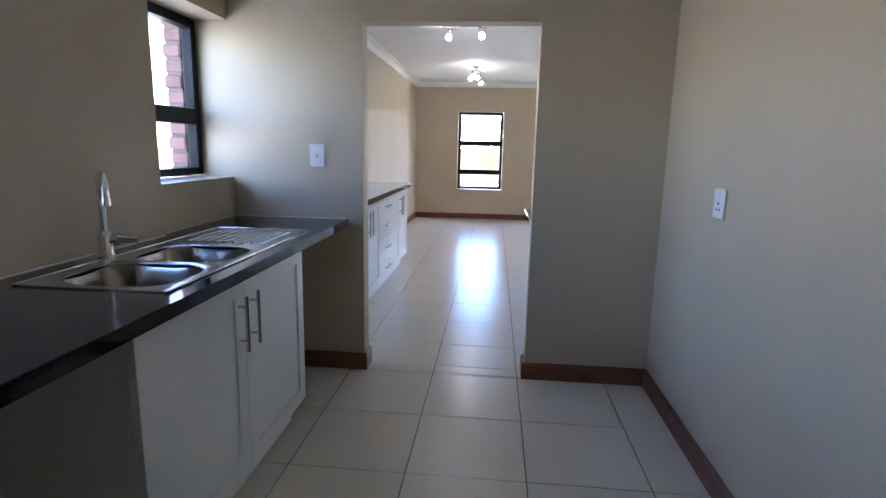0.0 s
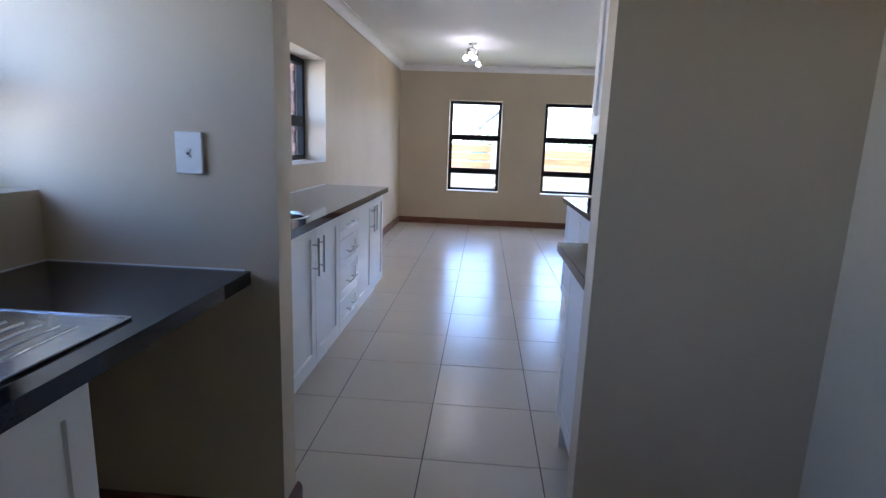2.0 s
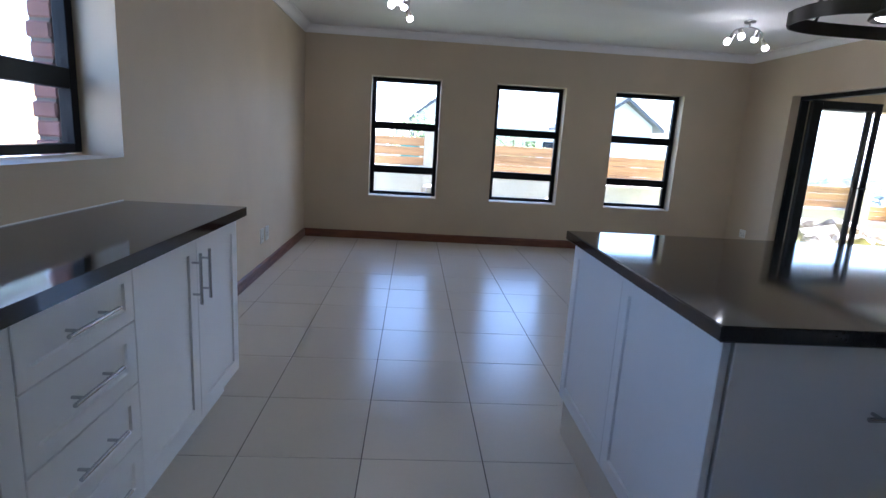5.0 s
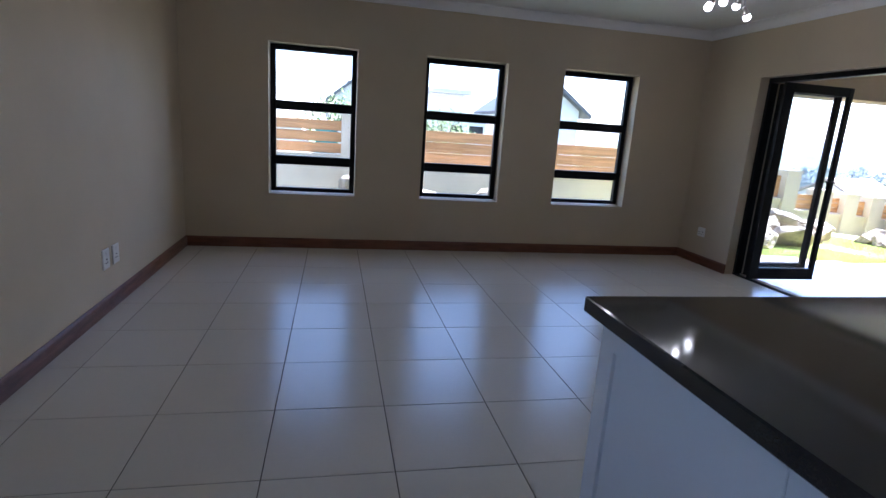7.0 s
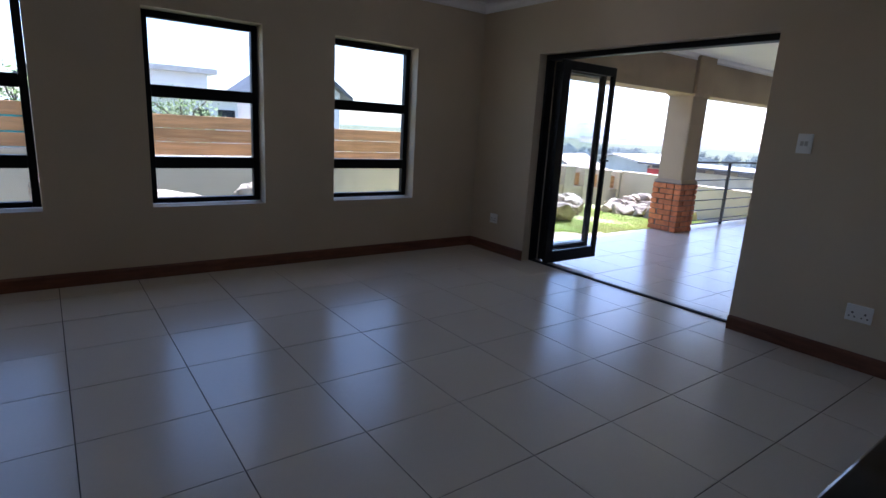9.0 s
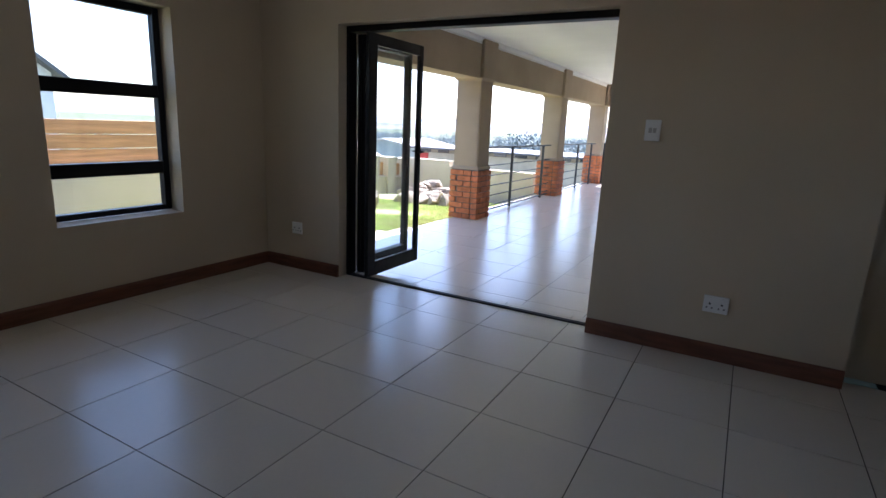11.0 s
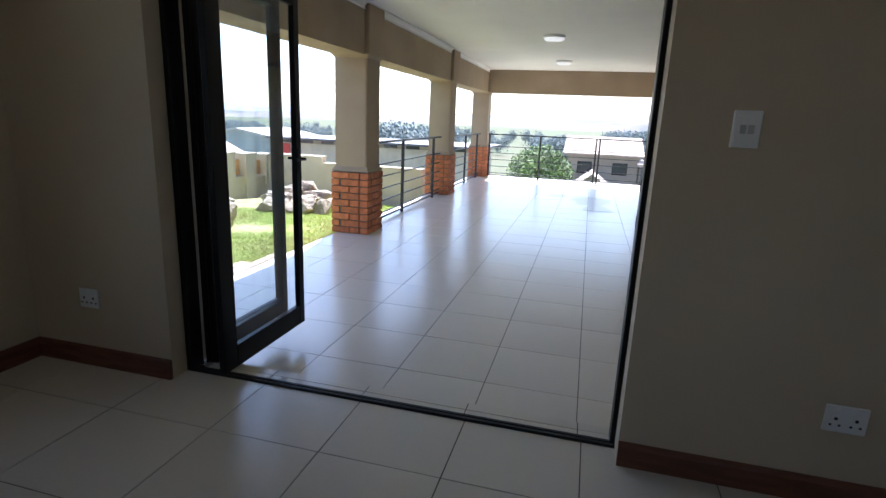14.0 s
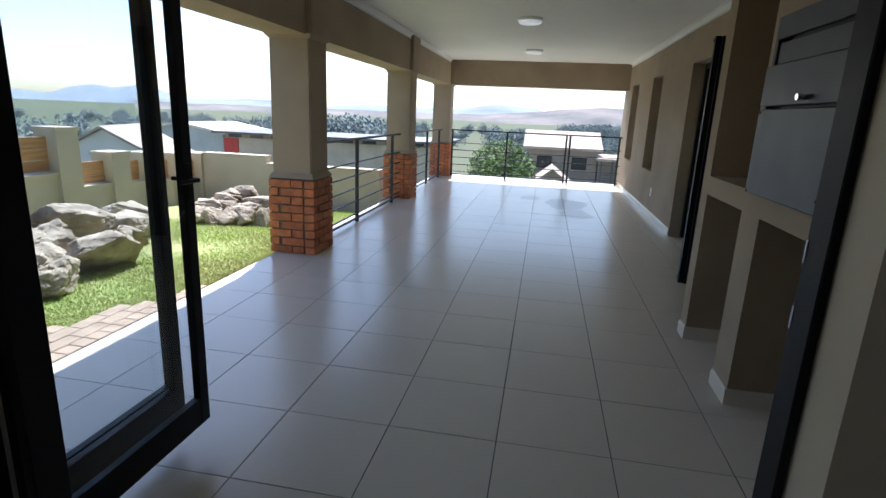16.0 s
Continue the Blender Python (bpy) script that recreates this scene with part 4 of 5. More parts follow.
# grass blades in tufts
random.seed(4)
verts, faces = [], []
for _ in range(150000):
    x = 4.6 + 7.2 * random.random()
    y = lawn_edge(x) + 0.02 + (13.2 - lawn_edge(x)) * random.random() ** 1.4
    if noise.noise(Vector((x * 1.1, y * 1.1, 5))) < -0.32 + random.uniform(-0.35, 0.35):
        continue
    z = ground_z(x, y) + 0.024
    a, h, w = random.uniform(0, 6.28), random.uniform(0.012, 0.030), random.uniform(0.0025, 0.005)
    c, s = math.cos(a) * w, math.sin(a) * w
    lx, ly = random.uniform(-0.025, 0.025), random.uniform(-0.025, 0.025)
    k = len(verts)
    verts += [(x - c, y - s, z), (x + c, y + s, z), (x + lx, y + ly, z + h)]
    faces.append((k, k + 1, k + 2))
me = bpy.data.meshes.new("grass")
me.from_pydata(verts, [], faces)
me.materials.append(M_GRASS)
tagged(new("grass", me), "short green lawn grass with dry patches", "grass", kind="stuff")

# boulders
def boulder(x, y, w, d, h, seed, label, lift=0.0, turn=None):
    """Angular broken stone: the hull of scattered corners, chipped and pitted."""
    rnd = random.Random(seed)
    bm = B()
    for _ in range(13):
        v = Vector((rnd.uniform(-1, 1), rnd.uniform(-1, 1), rnd.uniform(-1, 1)))
        v *= 1.0 / max(0.25, (abs(v.x) ** 3 + abs(v.y) ** 3 + abs(v.z) ** 3) ** (1 / 3)) * rnd.uniform(0.86, 1.0)
        bm.verts.new(v)
    hull = bmesh.ops.convex_hull(bm, input=bm.verts[:])
    bmesh.ops.delete(bm, geom=list({e for e in hull["geom_interior"] + hull["geom_unused"] if isinstance(e, bmesh.types.BMVert)}), context="VERTS")
    bmesh.ops.bevel(bm, geom=bm.edges[:], offset=0.03, segments=1, affect="EDGES")
    bmesh.ops.triangulate(bm, faces=bm.faces[:])
    for reach in (0.5, 0.28, 0.16, 0.11):
        long = [e for e in bm.edges if e.calc_length() > reach]
        bmesh.ops.subdivide_edges(bm, edges=long, cuts=1)
        bmesh.ops.triangulate(bm, faces=bm.faces[:])
    o1, o2 = Vector((seed * 3.1, 0, 0)), Vector((0, seed * 1.7, 0))
    for v in bm.verts:
        n = v.co.normalized()
        f = noise.noise(v.co * 1.7 + o1) * 0.04 + noise.noise(v.co * 4.5 + o2) * 0.035 + noise.noise(v.co * 11 + o1) * 0.03
        f -= max(0, 0.10 - abs(noise.noise(v.co * 1.9 + o2))) * 0.6
        v.co += n * f
        v.co.x *= w / 2
        v.co.y *= d / 2
        v.co.z *= h / 2
    ob = thing("boulder", bm, M_ROCK, label, "rock", group="garden boulders", smooth=14)
    ob.matrix_world = pose(x, y, ground_z(x, y) + h * 0.38 + lift, rnd.uniform(-9, 9), rnd.uniform(-9, 9), rnd.uniform(0, 180) if turn is None else turn)
    return ob


ROCKS = [(7.32, 12.62, 0.98, 0.62, 0.44, 0.17), (7.25, 12.75, 1.0, 0.8, 0.40, 0.0), (7.98, 12.5, 0.62, 0.46, 0.38, 0.0), (6.92, 11.84, 0.66, 0.46, 0.44, 0.0), (6.32, 11.80, 0.62, 0.42, 0.36, 0.0), (6.56, 12.02, 0.72, 0.40, 0.38, 0.03),
         (6.72, 12.35, 0.8, 0.5, 0.5, 0.04), (6.55, 12.85, 0.9, 0.6, 0.55, 0.1), (7.45, 12.15, 0.4, 0.36, 0.32, 0.0), (7.75, 12.3, 0.42, 0.36, 0.3, 0.0), (8.5, 12.95, 0.75, 0.5, 0.42, 0.0), (5.45, 12.2, 0.9, 0.7, 0.5, 0.0), (5.7, 12.75, 0.9, 0.7, 0.6, 0.1), (4.9, 12.7, 0.9, 0.7, 0.6, 0.05),
         (4.3, 12.5, 0.8, 0.6, 0.5, 0.0), (3.4, 12.9, 0.8, 0.6, 0.45, 0.0), (2.45, 13.2, 0.75, 0.6, 0.72, 0.0), (1.3, 13.25, 1.3, 0.6, 0.62, 0.0), (0.25, 13.2, 0.7, 0.5, 0.8, 0.05), (-0.55, 13.3, 0.8, 0.5, 0.48, 0.0)]
for k, (x, y, w, d, h, up) in enumerate(ROCKS):
    boulder(x, y, w, d, h, k + 3, "large brown-grey angular boulder on the garden edge", up, (k * 37) % 50 - 25)
for k in range(24):
    r = random.Random(70 + k)
    u, v = r.random(), r.random()
    x, y = 9.45 + 1.5 * u, 11.95 + 1.1 * v
    s = r.uniform(0.26, 0.5)
    boulder(x, y, s * 1.3, s, s * 0.5, 70 + k, "rough brown stone in a garden rock pile", lift=0.28 * (1 - abs(2 * u - 1)) * (1 - abs(2 * v - 1)) + 0.05)
for k in range(9):
    a = (9.1 + 0.06 * k, 12.5 - 0.2 * k) if k < 5 else (9.4 + 0.36 * (k - 4), 11.72 + 0.03 * (k % 2))
    boulder(a[0], a[1], 0.36, 0.32, 0.30, 120 + k, "rough brown stone edging the rock pile")

# yard fence: plastered posts and plinths, stained slats between
YF = 14.5
fence = holder("yard_fence", "cream plastered boundary wall with stained pine slats", "fence", kind="structure")
POSTS = [-6.0, -2.9, 0.2, 3.4, 6.4, 9.15, 10.03, 10.72, 11.4, 12.1]
def top_at(x):
    knots = [(-99, 1.37), (0.2, 1.37), (3.4, 1.29), (6.4, 1.20), (9.15, 0.86), (9.5, 0.86)]
    for (a, za), (b, zb) in zip(knots, knots[1:]):
        if x <= b:
            return za + (zb - za) * (x - a) / (b - a)
    return 0.50 - (x - 9.9) * 0.07
for i, x in enumerate(POSTS):
    t = top_at(x)
    part("fence_post", boxes((x - 0.17, x + 0.17, YF - 0.17, YF + 0.17, -2.2, t + 0.02), (x - 0.19, x + 0.19, YF - 0.19, YF + 0.19, t + 0.02, t + 0.07)), M_YARDWALL, fence)
    if i + 1 < len(POSTS):
        b = POSTS[i + 1]
        tp = top_at(b)
        hp = tp - 0.68 if x < 5 else tp - 0.56 if x < 7 else tp - 0.42
        part("plinth_wall", boxes((x + 0.17, b - 0.17, YF - 0.11, YF + 0.11, -2.2, hp), (x + 0.17, b - 0.17, YF - 0.13, YF + 0.13, hp, hp + 0.05)), M_YARDWALL, fence)
        n = 3
        hs = (tp - 0.06 - hp - 0.05) / n
        for k in range(n):
            z = hp + 0.065 + k * hs
            part("slat", boxes((x + 0.15, b - 0.15, YF - 0.012, YF + 0.012, z, z + hs - (0.024 if x < 0 else 0.008)), bevel=0.003), M_SLAT, fence)
ew = holder("end_wall", "cream plastered stepped wall closing the garden", "wall", kind="structure")
part("wall_section", boxes((12.0, 12.2, 13.1, YF - 0.17, -2.0, 0.41)), M_YARDWALL, ew)
part("wall_section", boxes((12.0, 12.2, 10.95, 13.1, -2.0, 0.28)), M_YARDWALL, ew)
part("coping", boxes((11.985, 12.215, 13.085, YF - 0.17, 0.41, 0.435)), M_YARDWALL, ew)
part("coping", boxes((11.985, 12.215, 10.95, 13.085, 0.28, 0.305)), M_YARDWALL, ew)
# west yard: paving and a bright side wall seen through the kitchen windows
thing("side_paving", boxes((-4.25, XW - 0.27, -3.0, 12.0, -0.4, -0.15)), M_SIDE, "grey concrete paving along the house", "paving", "structure")
wf = holder("side_fence", "grey plastered side wall with stained pine slats", "fence", kind="structure")
for k in range(6):
    y = -1.6 + 2.65 * k
    low = 1.62 if k < 2 else 0.85
    part("fence_post", boxes((-4.6, -4.26, y - 0.17, y + 0.17, -0.6, 1.7)), M_SIDE, wf)
    part("plinth_wall", boxes((-4.55, -4.33, y + 0.17, y + 2.48, -0.6, low)), M_SIDE, wf)
    if low < 1:
        for j in range(4):
            part("slat", boxes((-4.46, -4.435, y + 0.15, y + 2.5, 0.90 + 0.19 * j, 1.05 + 0.19 * j), bevel=0.003), M_SLAT, wf)


# trees and bushes
def leaf_cloud(center, radii, count, size, seed, material=M_LEAF, gap=-0.15):
    rnd = random.Random(seed)
    vs, fs = [], []
    c = Vector(center)
    while len(fs) < count:
        p = Vector((rnd.gauss(0, 0.5), rnd.gauss(0, 0.5), rnd.gauss(0, 0.45)))
        if p.length > 1 or noise.noise(p * 2.3 + Vector((seed, 0, 0))) < gap - 0.25 * (1 - p.length):
            continue
        q = c + Vector((p.x * radii[0], p.y * radii[1], p.z * radii[2]))
        u = Vector((rnd.uniform(-1, 1), rnd.uniform(-1, 1), rnd.uniform(-1, 1))).normalized() * size * rnd.uniform(0.6, 1.4)
        v = u.orthogonal().normalized() * size * rnd.uniform(0.3, 0.6)
        k = len(vs)
        vs += [q - u, q + v, q + u, q - v]
        fs.append((k, k + 1, k + 2, k + 3))
    me = bpy.data.meshes.new("crown")
    me.from_pydata(vs, [], fs)
    me.materials.append(material)
    return me


def tree(name, x, y, height, radius, seed, label, count=2500, size=0.09, material=M_LEAF, base=None, trunk_r=0.09, gap=-0.15):
    z = ground_z(x, y) if base is None else base
    t = holder(name, label, "tree", (x, y, z))
    rnd = random.Random(seed)
    bm = B()
    top = height - radius * 0.9
    sweep_taper(bm, [(0, 0, -0.2), (0.05, 0.02, top * 0.4), (0.0, 0.05, top)], trunk_r)
    for k in range(6):
        a = k * 1.05 + rnd.random()
        q = (math.cos(a) * radius * 0.6, math.sin(a) * radius * 0.6, top + radius * rnd.uniform(0.1, 0.7))
        sweep_taper(bm, [(0, 0.04, top * rnd.uniform(0.5, 0.95)), (q[0] * 0.5, q[1] * 0.5, (top + q[2]) / 2), q], trunk_r * 0.45)
    part("trunk", bm, M_BARK, t, smooth=60)
    cr = new("crown", leaf_cloud((0, 0, height - radius), (radius, radius, radius * 0.95), count, size, seed, material, gap))
    cr.parent = t
    return t


def sweep_taper(bm, pts, r):
    pts = [Vector(p) for p in pts]
    n = len(pts)
    for i in range(n - 1):
        rod(bm, pts[i], pts[i + 1], r * (1 - 0.55 * i / n), r * (1 - 0.55 * (i + 1) / n), 8)


tree("bush", 30.0, 10.2, 4.85, 1.75, 11, "dense olive-green bush below the patio", 9000, 0.10, gap=-0.5)
tree("tree", -0.1, 20.0, 3.95, 1.0, 12, "pale garden tree with sparse leaves behind the fence", 700, 0.06, trunk_r=0.05)
tree("bush", 2.25, 16.9, 2.92, 0.80, 13, "feathery grey-green bush behind the slatted fence", 2600, 0.035, trunk_r=0.04, gap=-0.25)
tree("shrub", 6.15, 17.5, 2.42, 0.42, 14, "small dry shrub behind the slatted fence", 500, 0.035, trunk_r=0.025)
tree("tree", -9.5, 8.5, 3.4, 1.2, 15, "sparse garden tree beyond the side fence", 400, 0.08)
tree("tree", 23.0, 22.5, 2.6, 0.9, 16, "young garden palm beyond the end wall", 500, 0.14)


def far_trees(name, n, x0, x1, y0, y1, hgt, seed, label):
    rnd = random.Random(seed)
    vs, fs = [], []
    for _ in range(n):
        x, y = rnd.uniform(x0, x1), rnd.uniform(y0, y1)
        z, h = valley(x, y), hgt * rnd.uniform(0.6, 1.3)
        for _k in range(560):
            p = Vector((rnd.gauss(0, 0.36), rnd.gauss(0, 0.36), rnd.gauss(0, 0.40)))
            q = Vector((x + p.x * h * 0.5, y + p.y * h * 0.5, z + h * (0.55 + 0.45 * max(-1, min(1, p.z)))))
            u = Vector((rnd.uniform(-1, 1), rnd.uniform(-1, 1), rnd.uniform(-1, 1))).normalized() * h * 0.045
            v = u.orthogonal().normalized() * h * 0.04
            k = len(vs)
            vs += [q - u, q + v, q + u, q - v]
            fs.append((k, k + 1, k + 2, k + 3))
    me = bpy.data.meshes.new(name)
    me.from_pydata(vs, [], fs)
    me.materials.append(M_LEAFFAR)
    tagged(new(name, me), label, "woodland", kind="stuff")


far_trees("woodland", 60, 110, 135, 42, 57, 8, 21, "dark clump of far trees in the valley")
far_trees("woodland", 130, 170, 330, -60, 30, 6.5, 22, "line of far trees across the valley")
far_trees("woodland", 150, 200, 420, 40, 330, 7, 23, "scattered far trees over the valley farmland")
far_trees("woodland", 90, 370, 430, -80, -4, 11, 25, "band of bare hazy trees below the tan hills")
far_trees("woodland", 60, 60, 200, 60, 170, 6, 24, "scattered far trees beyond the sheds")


# neighbouring houses
def house(x, y, w, d, h, roof_h, turn, base, wall_m, roof_m, label, wins=2, gable=True, storey=1):
    g = holder("house", label, "house", (x, y, base), turn=turn)
    o = 0.35
    bm = boxes((0, w, 0, d, -2, h))
    if gable:
        prism(bm, [(0, h), (d, h), (d / 2, h + roof_h - 0.02)], "x", 0, w)
    part("wall", bm, wall_m, g)
    bm = B()
    if gable:
        dip = roof_h * 2 * o / d
        prism(bm, [(-o, h - dip), (d / 2, h + roof_h), (d + o, h - dip), (d + o, h - dip + 0.13), (d / 2, h + roof_h + 0.13), (-o, h - dip + 0.13)], "x", -o, w + o)
    else:
        box(bm, -o, w + o, -o, d + o, h, h + roof_h)
    part("roof", bm, roof_m, g)
    for s in range(storey):
        for k in range(wins):
            cx = w * (k + 0.5) / wins
            z0 = 0.7 + 1.9 * s
            wn_ = part("window", boxes((cx - 0.55, cx + 0.55, -0.03, 0.02, z0, z0 + 0.9)), M_BLACK, g)
            part("pane", boxes((cx - 0.5, cx + 0.5, -0.036, -0.031, z0 + 0.06, z0 + 0.84)), M_WIN, wn_)
    for k in range(wins):
        cy = d * (k + 0.5) / wins
        wn_ = part("window", boxes((-0.03, 0.02, cy - 0.5, cy + 0.5, 0.9, 2.0)), M_BLACK, g)
        part("pane", boxes((-0.036, -0.031, cy - 0.45, cy + 0.45, 0.96, 1.94)), M_WIN, wn_)
    return g


house(45.0, 9.4, 5.2, 7.0, 4.1, 1.1, -90, -5.0, M_HOUSEB, M_ROOF, "tan two-storey house with terracotta roof below the patio", 2, storey=2)
house(40.0, 5.9, 4.0, 3.2, 1.7, 1.2, 0, -5.0, M_HOUSEB, M_ROOF, "low tan outbuilding with a gabled tile roof", 1)
bal = holder("balcony_wing", "dark timber balcony wing beside the tan house", "building", (44.0, 1.5, -5.2))
part("wall", boxes((1.0, 5.0, 0, 2.6, -1, 3.6)), M_HOUSEB, bal)
part("roof", boxes((-0.4, 5.2, -0.3, 2.8, 3.6, 3.8)), M_ROOF, bal)
part("deck", boxes((-0.3, 1.0, 0, 2.6, 1.7, 1.85)), M_ROOFD, bal)
for y in (0.1, 0.9, 1.7, 2.5):
    part("post", boxes((-0.25, -0.1, y - 0.07, y + 0.07, -1, 3.6)), M_ROOFD, bal)
for z in (2.1, 2.35, 2.6):
    part("rail", boxes((-0.22, -0.14, 0.1, 2.5, z, z + 0.06)), M_ROOFD, bal)
sh = holder("shed", "long cream building with a dark flat roof and vents", "building", (35.0, 14.5, -3.7))
part("wall", boxes((0, 5, 0, 14, -2, 2.95)), M_YARDWALL, sh)
part("roof", boxes((-0.9, 5.4, -0.6, 14.3, 3.22, 3.34)), M_ROOFD, sh)
part("clerestory", boxes((0.05, 4.95, 0.05, 13.95, 2.95, 3.22)), M_HOUSEB, sh)
for k in range(9):
    part("vent_window", boxes((0.02, 0.06, 0.8 + 1.5 * k, 1.7 + 1.5 * k, 2.98, 3.2)), M_WIN, sh)
part("red_panel", boxes((-0.05, 0.0, 13.0, 14.0, 1.0, 2.9)), M_RED, sh)
house(36.0, 29.2, 6.0, 6.0, 3.6, 0.5, 0, -4.2, M_SHED, M_CONC, "grey-green metal shed with a low roof", 1)
house(27.0, 27.0, 5.0, 5.0, 2.0, 1.4, 20, -3.5, M_HOUSE, M_ROOF, "small pale house with a gabled roof", 1)
house(-4.6, 28.0, 3.2, 5.0, 2.9, 1.1, 0, -1.7, M_HOUSE, M_CONC, "pale house with a low gabled roof", 1)
house(-1.4, 31.0, 3.0, 5.0, 3.0, 1.2, 90, -1.6, M_HOUSE, M_CONC, "pale house with a gable end", 1)
house(0.8, 32.0, 5.4, 6.0, 4.55, 0.22, 0, -1.6, M_HOUSE, M_CONC, "pale double-storey house with a flat parapet roof", 3, gable=False, storey=1)
house(8.75, 24.0, 5.0, 2.3, 3.42, 0.85, 90, -1.2, M_HOUSE, M_ROOFD, "white gabled house with a dark roof verge", 1, storey=1)
house(2.3, 27.0, 4.0, 2.4, 3.85, 0.95, 90, -1.6, M_HOUSE, M_ROOFD, "white gabled house behind a garden tree", 1)
house(-19.0, 17.0, 6.0, 6.0, 6.0, 0.25, 0, 0.4, M_SHED, M_ROOFD, "tall pale grey house up the slope beyond the side fence", 3, gable=False, storey=3)
wing = holder("house_wing", "low grey-white house wing with two dark windows", "house", (3.0, 24.6, -1.2))
part("wall", boxes((0, 2.4, 0, 3.0, -1.5, 2.95)), M_HOUSE, wing)
part("roof", boxes((-0.15, 2.5, -0.2, 3.0, 2.95, 3.08)), M_CONC, wing)
for x0, x1, z0, z1 in ((1.10, 1.50, 2.38, 2.62), (1.78, 2.30, 2.26, 2.62)):
    wn_ = part("window", boxes((x0, x1, -0.03, 0.02, z0, z1)), M_BLACK, wing)
    part("pane", boxes((x0 + 0.04, x1 - 0.04, -0.036, -0.031, z0 + 0.04, z1 - 0.04)), M_WIN, wn_)
thing("shade_cloth", boxes((-0.5, -0.03, 17.5, 17.56, -1.2, 1.30)), M_TEAL, "teal shade cloth on a neighbour's fence", "shade cloth")


def hills(name, dist, a0, a1, base, hgt, seed, material, label, peak=None):
    bm = B()
    prev = None
    n = 120
    for k in range(n + 1):
        deg = a0 + (a1 - a0) * k / n
        a = radians(deg)
        f = 0.5 + 0.35 * noise.noise(Vector((deg * 0.11, seed, 0))) + 0.14 * noise.noise(Vector((deg * 0.4, seed, 3)))
        if peak is not None:
            f = 0.52 + 0.45 * math.exp(-((deg - peak) / 9.0) ** 2) + 0.05 * noise.noise(Vector((deg * 0.5, seed, 3)))
        h = hgt * max(0.12, f)
        row = [bm.verts.new((math.cos(a) * r, math.sin(a) * r, z)) for r, z in ((dist * 0.80, base), (dist * 0.9, base + h * 0.6), (dist, base + h))]
        if prev:
            for i in range(2):
                bm.faces.new((prev[i], row[i], row[i + 1], prev[i + 1]))
        prev = row
    thing(name, bm, material, label, "hills", "structure", smooth=60)


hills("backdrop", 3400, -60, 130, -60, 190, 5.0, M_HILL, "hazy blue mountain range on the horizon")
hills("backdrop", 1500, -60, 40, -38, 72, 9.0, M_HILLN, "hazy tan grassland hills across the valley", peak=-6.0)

# ---- pieces: bricks, pavers, tiles ----
SHARED = {}
def piece(name, size, material, parent, place, bevel=0.004):
    """A chamfered block whose mesh is shared by all pieces of its size; place is its low corner."""
    key = (name, material.name, tuple(round(s, 3) for s in size))
    if key not in SHARED:
        SHARED[key] = mesh(name, boxes((0, size[0], 0, size[1], 0, size[2]), bevel=bevel), material)
    ob = new(name, SHARED[key])
    ob.parent = parent
    ob.location = place
    return ob


rb = random.Random(8)
def brick_pillar(parent, w=0.47, courses=9, course=0.082):
    """Orange facing bricks laid in half bond round a square pillar base."""
    bw, bl, bh = 0.105, 0.225, 0.07
    for c in range(courses):
        z = c * course + 0.004
        for side in range(4):
            run = [(0.0, bl), (bl + 0.011, w - bw - 0.011 - bl - 0.011)] if c % 2 == 0 else [(0.0, bw), (bw + 0.011, bl)]
            run = [(a, min(l, w - bw - 0.011 - a)) for a, l in run if w - bw - 0.011 - a > 0.03]
            for a, l in run:
                j = rb.uniform(-0.003, 0.003)
                ob = piece("brick", (round(l, 3), 0.1, bh), M_BRICK, parent, (0, 0, 0))
                at = a if c % 2 == 0 else w - a - l
                m = pose(w / 2, w / 2, 0, 0, 0, 90 * side) @ pose(at - w / 2, -w / 2 + j, z)
                ob.matrix_local = m


for p in PIL:
    brick_pillar(p)

# facing bricks beside the kitchen and scullery windows
for y1 in (1.62, 3.28, 4.77, 6.37):
    q = holder("brick_jamb", "purple-brown face brick jamb outside a window", "brickwork", (-1.885, y1 - 0.025, 0.95), kind="structure")
    for c in range(14):
        piece("brick", (0.105, 0.20, 0.07), M_BRICKP, q, (0.008 * (c % 2), 0.006 * (c % 2), c * 0.085), bevel=0.008)
    part("mortar_bed", boxes((0.014, 0.10, 0.014, 0.19, 0, 1.19)), M_MORTAR, q)

# brick path along the patio edge
path = holder("paver_path", "tan clay paver path along the patio edge", "paving", (4.3, 10.745, -0.16), kind="structure")
part("bed", boxes((0, 2.6, 0, 0.44, -0.2, 0.002)), M_MORTAR, path)
for i in range(42):
    for k in range(4):
        piece("paver", (0.104, 0.104, 0.05) if k in (0, 3) else (0.215, 0.104, 0.05), M_PAVER, path, (0.11 * i if k in (0, 3) else 0.22 * (i // 2) + (0.11 if k == 2 else 0), 0.11 * k, 0.0)) if (k in (0, 3) or i % 2 == 0) and 10.745 + 0.11 * k + 0.06 < lawn_edge(4.3 + 0.11 * i) else None
thing("patio_slab", boxes((4.22, 15.85, 6.25, PY1 + 0.04, -3.0, PZ - 0.012)), M_CONC, "concrete patio slab with a pale edge strip", "floor", "structure")

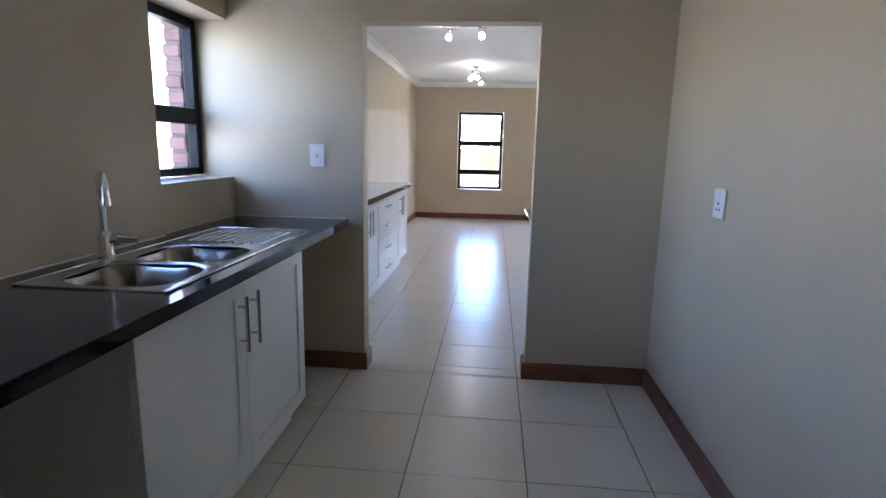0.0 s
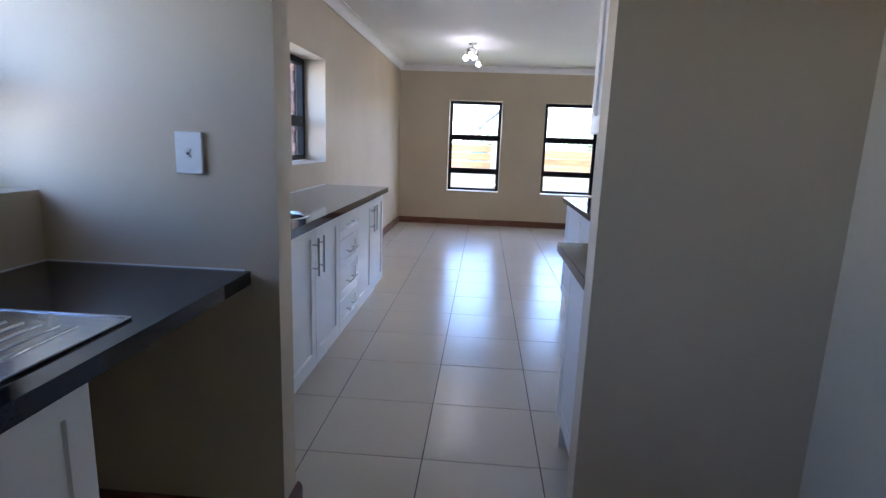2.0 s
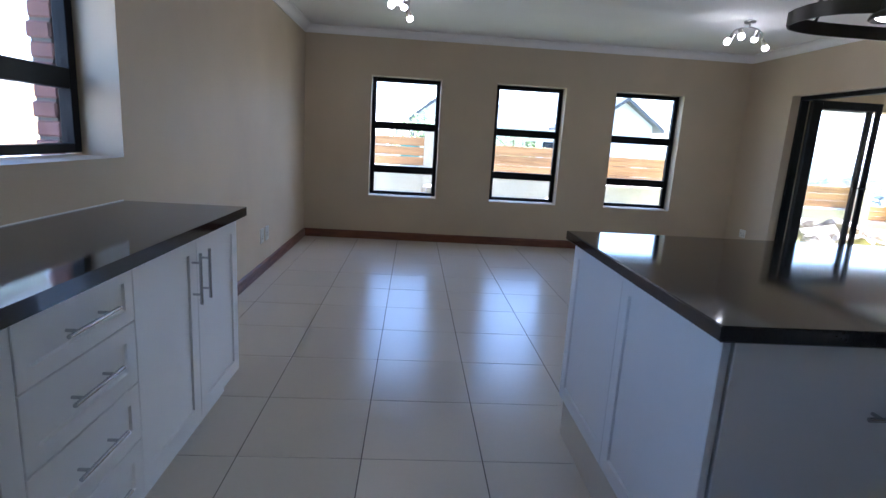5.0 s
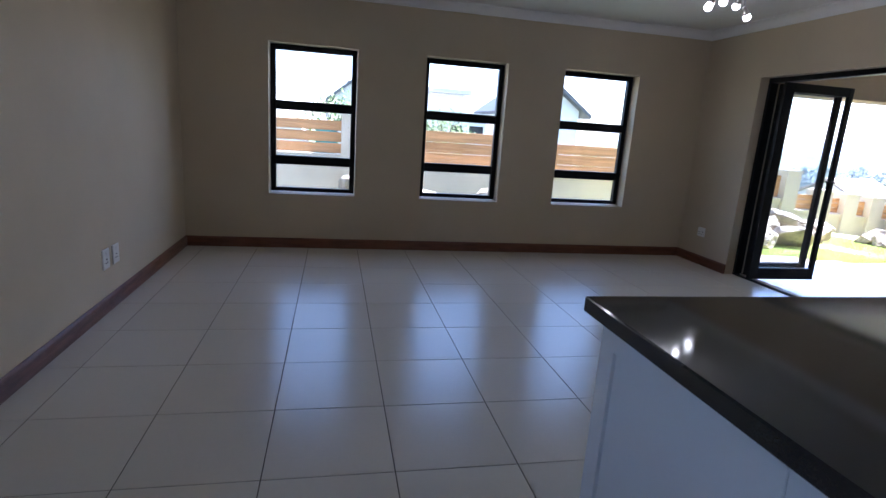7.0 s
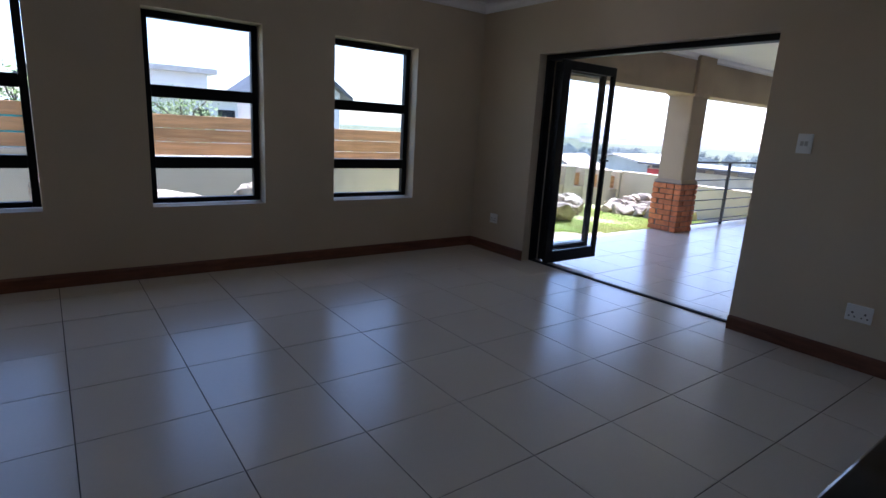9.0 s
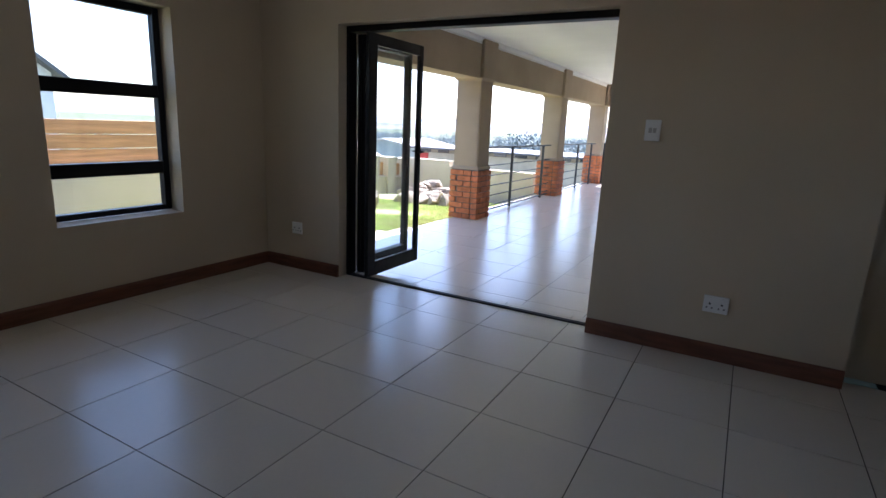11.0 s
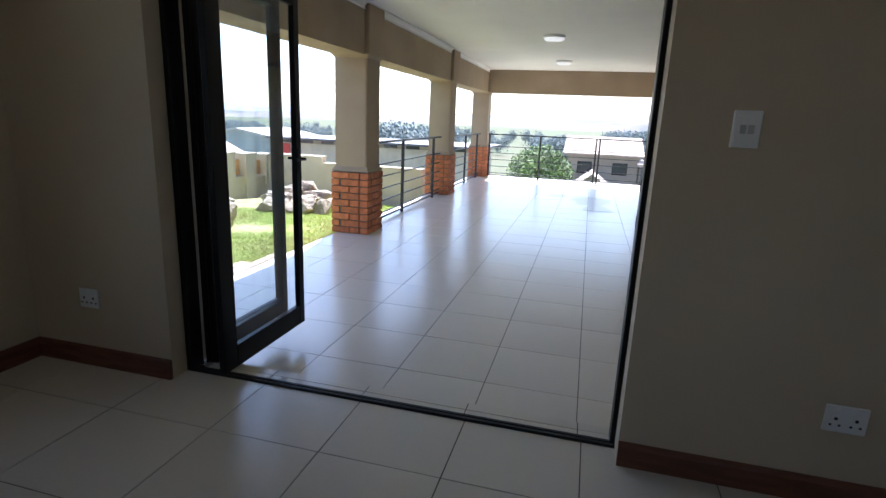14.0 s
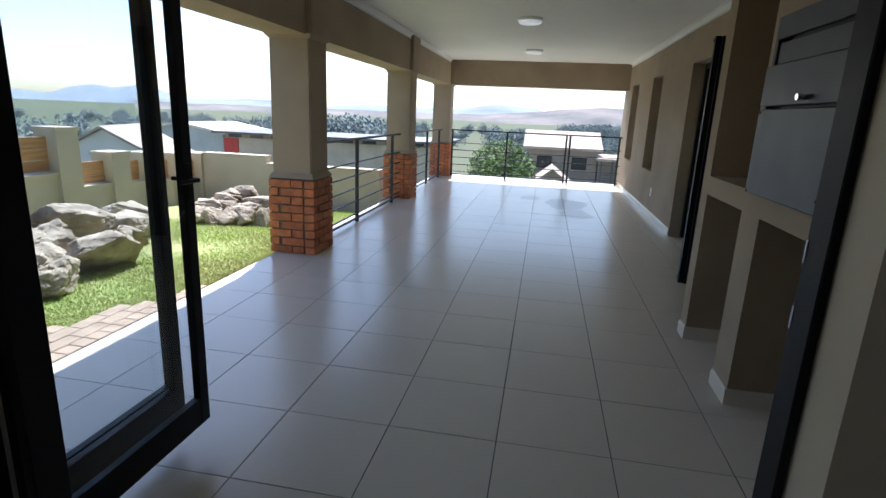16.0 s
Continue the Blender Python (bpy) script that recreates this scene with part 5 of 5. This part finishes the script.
TILES = {}
def tile_mesh(w, d, material):
    key = (round(w, 3), round(d, 3))
    if key not in TILES:
        e, b, t = 0.0022, 0.0006, 0.010
        vs, fs = [], []
        for z, i in ((-t, e), (-b, e), (0, e + b)):
            vs += [(i, i, z), (w - i, i, z), (w - i, d - i, z), (i, d - i, z)]
        for r in (0, 4):
            fs += [(r + k, r + (k + 1) % 4, r + 4 + (k + 1) % 4, r + 4 + k) for k in range(4)]
        fs.append((8, 9, 10, 11))
        me = bpy.data.meshes.new("tile")
        me.from_pydata(vs, [], fs)
        me.materials.append(material)
        TILES[key] = me
    return TILES[key]


rt = random.Random(3)
def lay_tiles(parent, x0, x1, y0, y1, ox, oy, z, s=0.5):
    i = math.floor((x0 - ox) / s)
    while ox + i * s < x1 - 0.01:
        a, b = max(x0, ox + i * s), min(x1, ox + (i + 1) * s)
        j = math.floor((y0 - oy) / s)
        while oy + j * s < y1 - 0.01:
            c, d = max(y0, oy + j * s), min(y1, oy + (j + 1) * s)
            if b - a > 0.015 and d - c > 0.015:
                ob = new("tile", tile_mesh(b - a, d - c, M_TILE))
                ob.parent = parent
                ob.location = (a, c, z + rt.uniform(-0.0004, 0.0004))
            j += 1
        i += 1


floor = thing("floor", boxes((XW, XE + 0.10, -1.5, YN, -0.12, -0.0025), (XE, 6.4, 5.05, 6.0, -0.12, -0.004)), M_GROUT, "cream porcelain floor tiles with dark grout lines", "floor", "structure")
lay_tiles(floor, XW, 0.91, -1.5, 3.28, 0.674, 7.76, 0)
lay_tiles(floor, -0.745, 0.215, 3.28, 3.39, 0.674, 7.76, 0)
lay_tiles(floor, XW, XE + 0.10, 3.39, YN, 0.674, 7.76, 0)
sill = thing("door_sill", boxes((XE + 0.10, 4.235, DY0, DY1, -0.12, -0.003)), M_GROUT, "cream tile threshold step of the patio doorway", "floor", "structure")
lay_tiles(sill, 4.128, 4.235, DY0, DY1, 0.674, 8.277, 0)
pfloor = thing("patio_floor", boxes((4.22, 15.85, 6.5, PY1, PZ - 0.012, PZ - 0.0025)), M_GROUT, "cream porcelain patio tiles with dark grout lines", "floor", "structure")
lay_tiles(pfloor, 4.235, 15.85, 6.5, PY1, 5.16, 8.277, PZ)

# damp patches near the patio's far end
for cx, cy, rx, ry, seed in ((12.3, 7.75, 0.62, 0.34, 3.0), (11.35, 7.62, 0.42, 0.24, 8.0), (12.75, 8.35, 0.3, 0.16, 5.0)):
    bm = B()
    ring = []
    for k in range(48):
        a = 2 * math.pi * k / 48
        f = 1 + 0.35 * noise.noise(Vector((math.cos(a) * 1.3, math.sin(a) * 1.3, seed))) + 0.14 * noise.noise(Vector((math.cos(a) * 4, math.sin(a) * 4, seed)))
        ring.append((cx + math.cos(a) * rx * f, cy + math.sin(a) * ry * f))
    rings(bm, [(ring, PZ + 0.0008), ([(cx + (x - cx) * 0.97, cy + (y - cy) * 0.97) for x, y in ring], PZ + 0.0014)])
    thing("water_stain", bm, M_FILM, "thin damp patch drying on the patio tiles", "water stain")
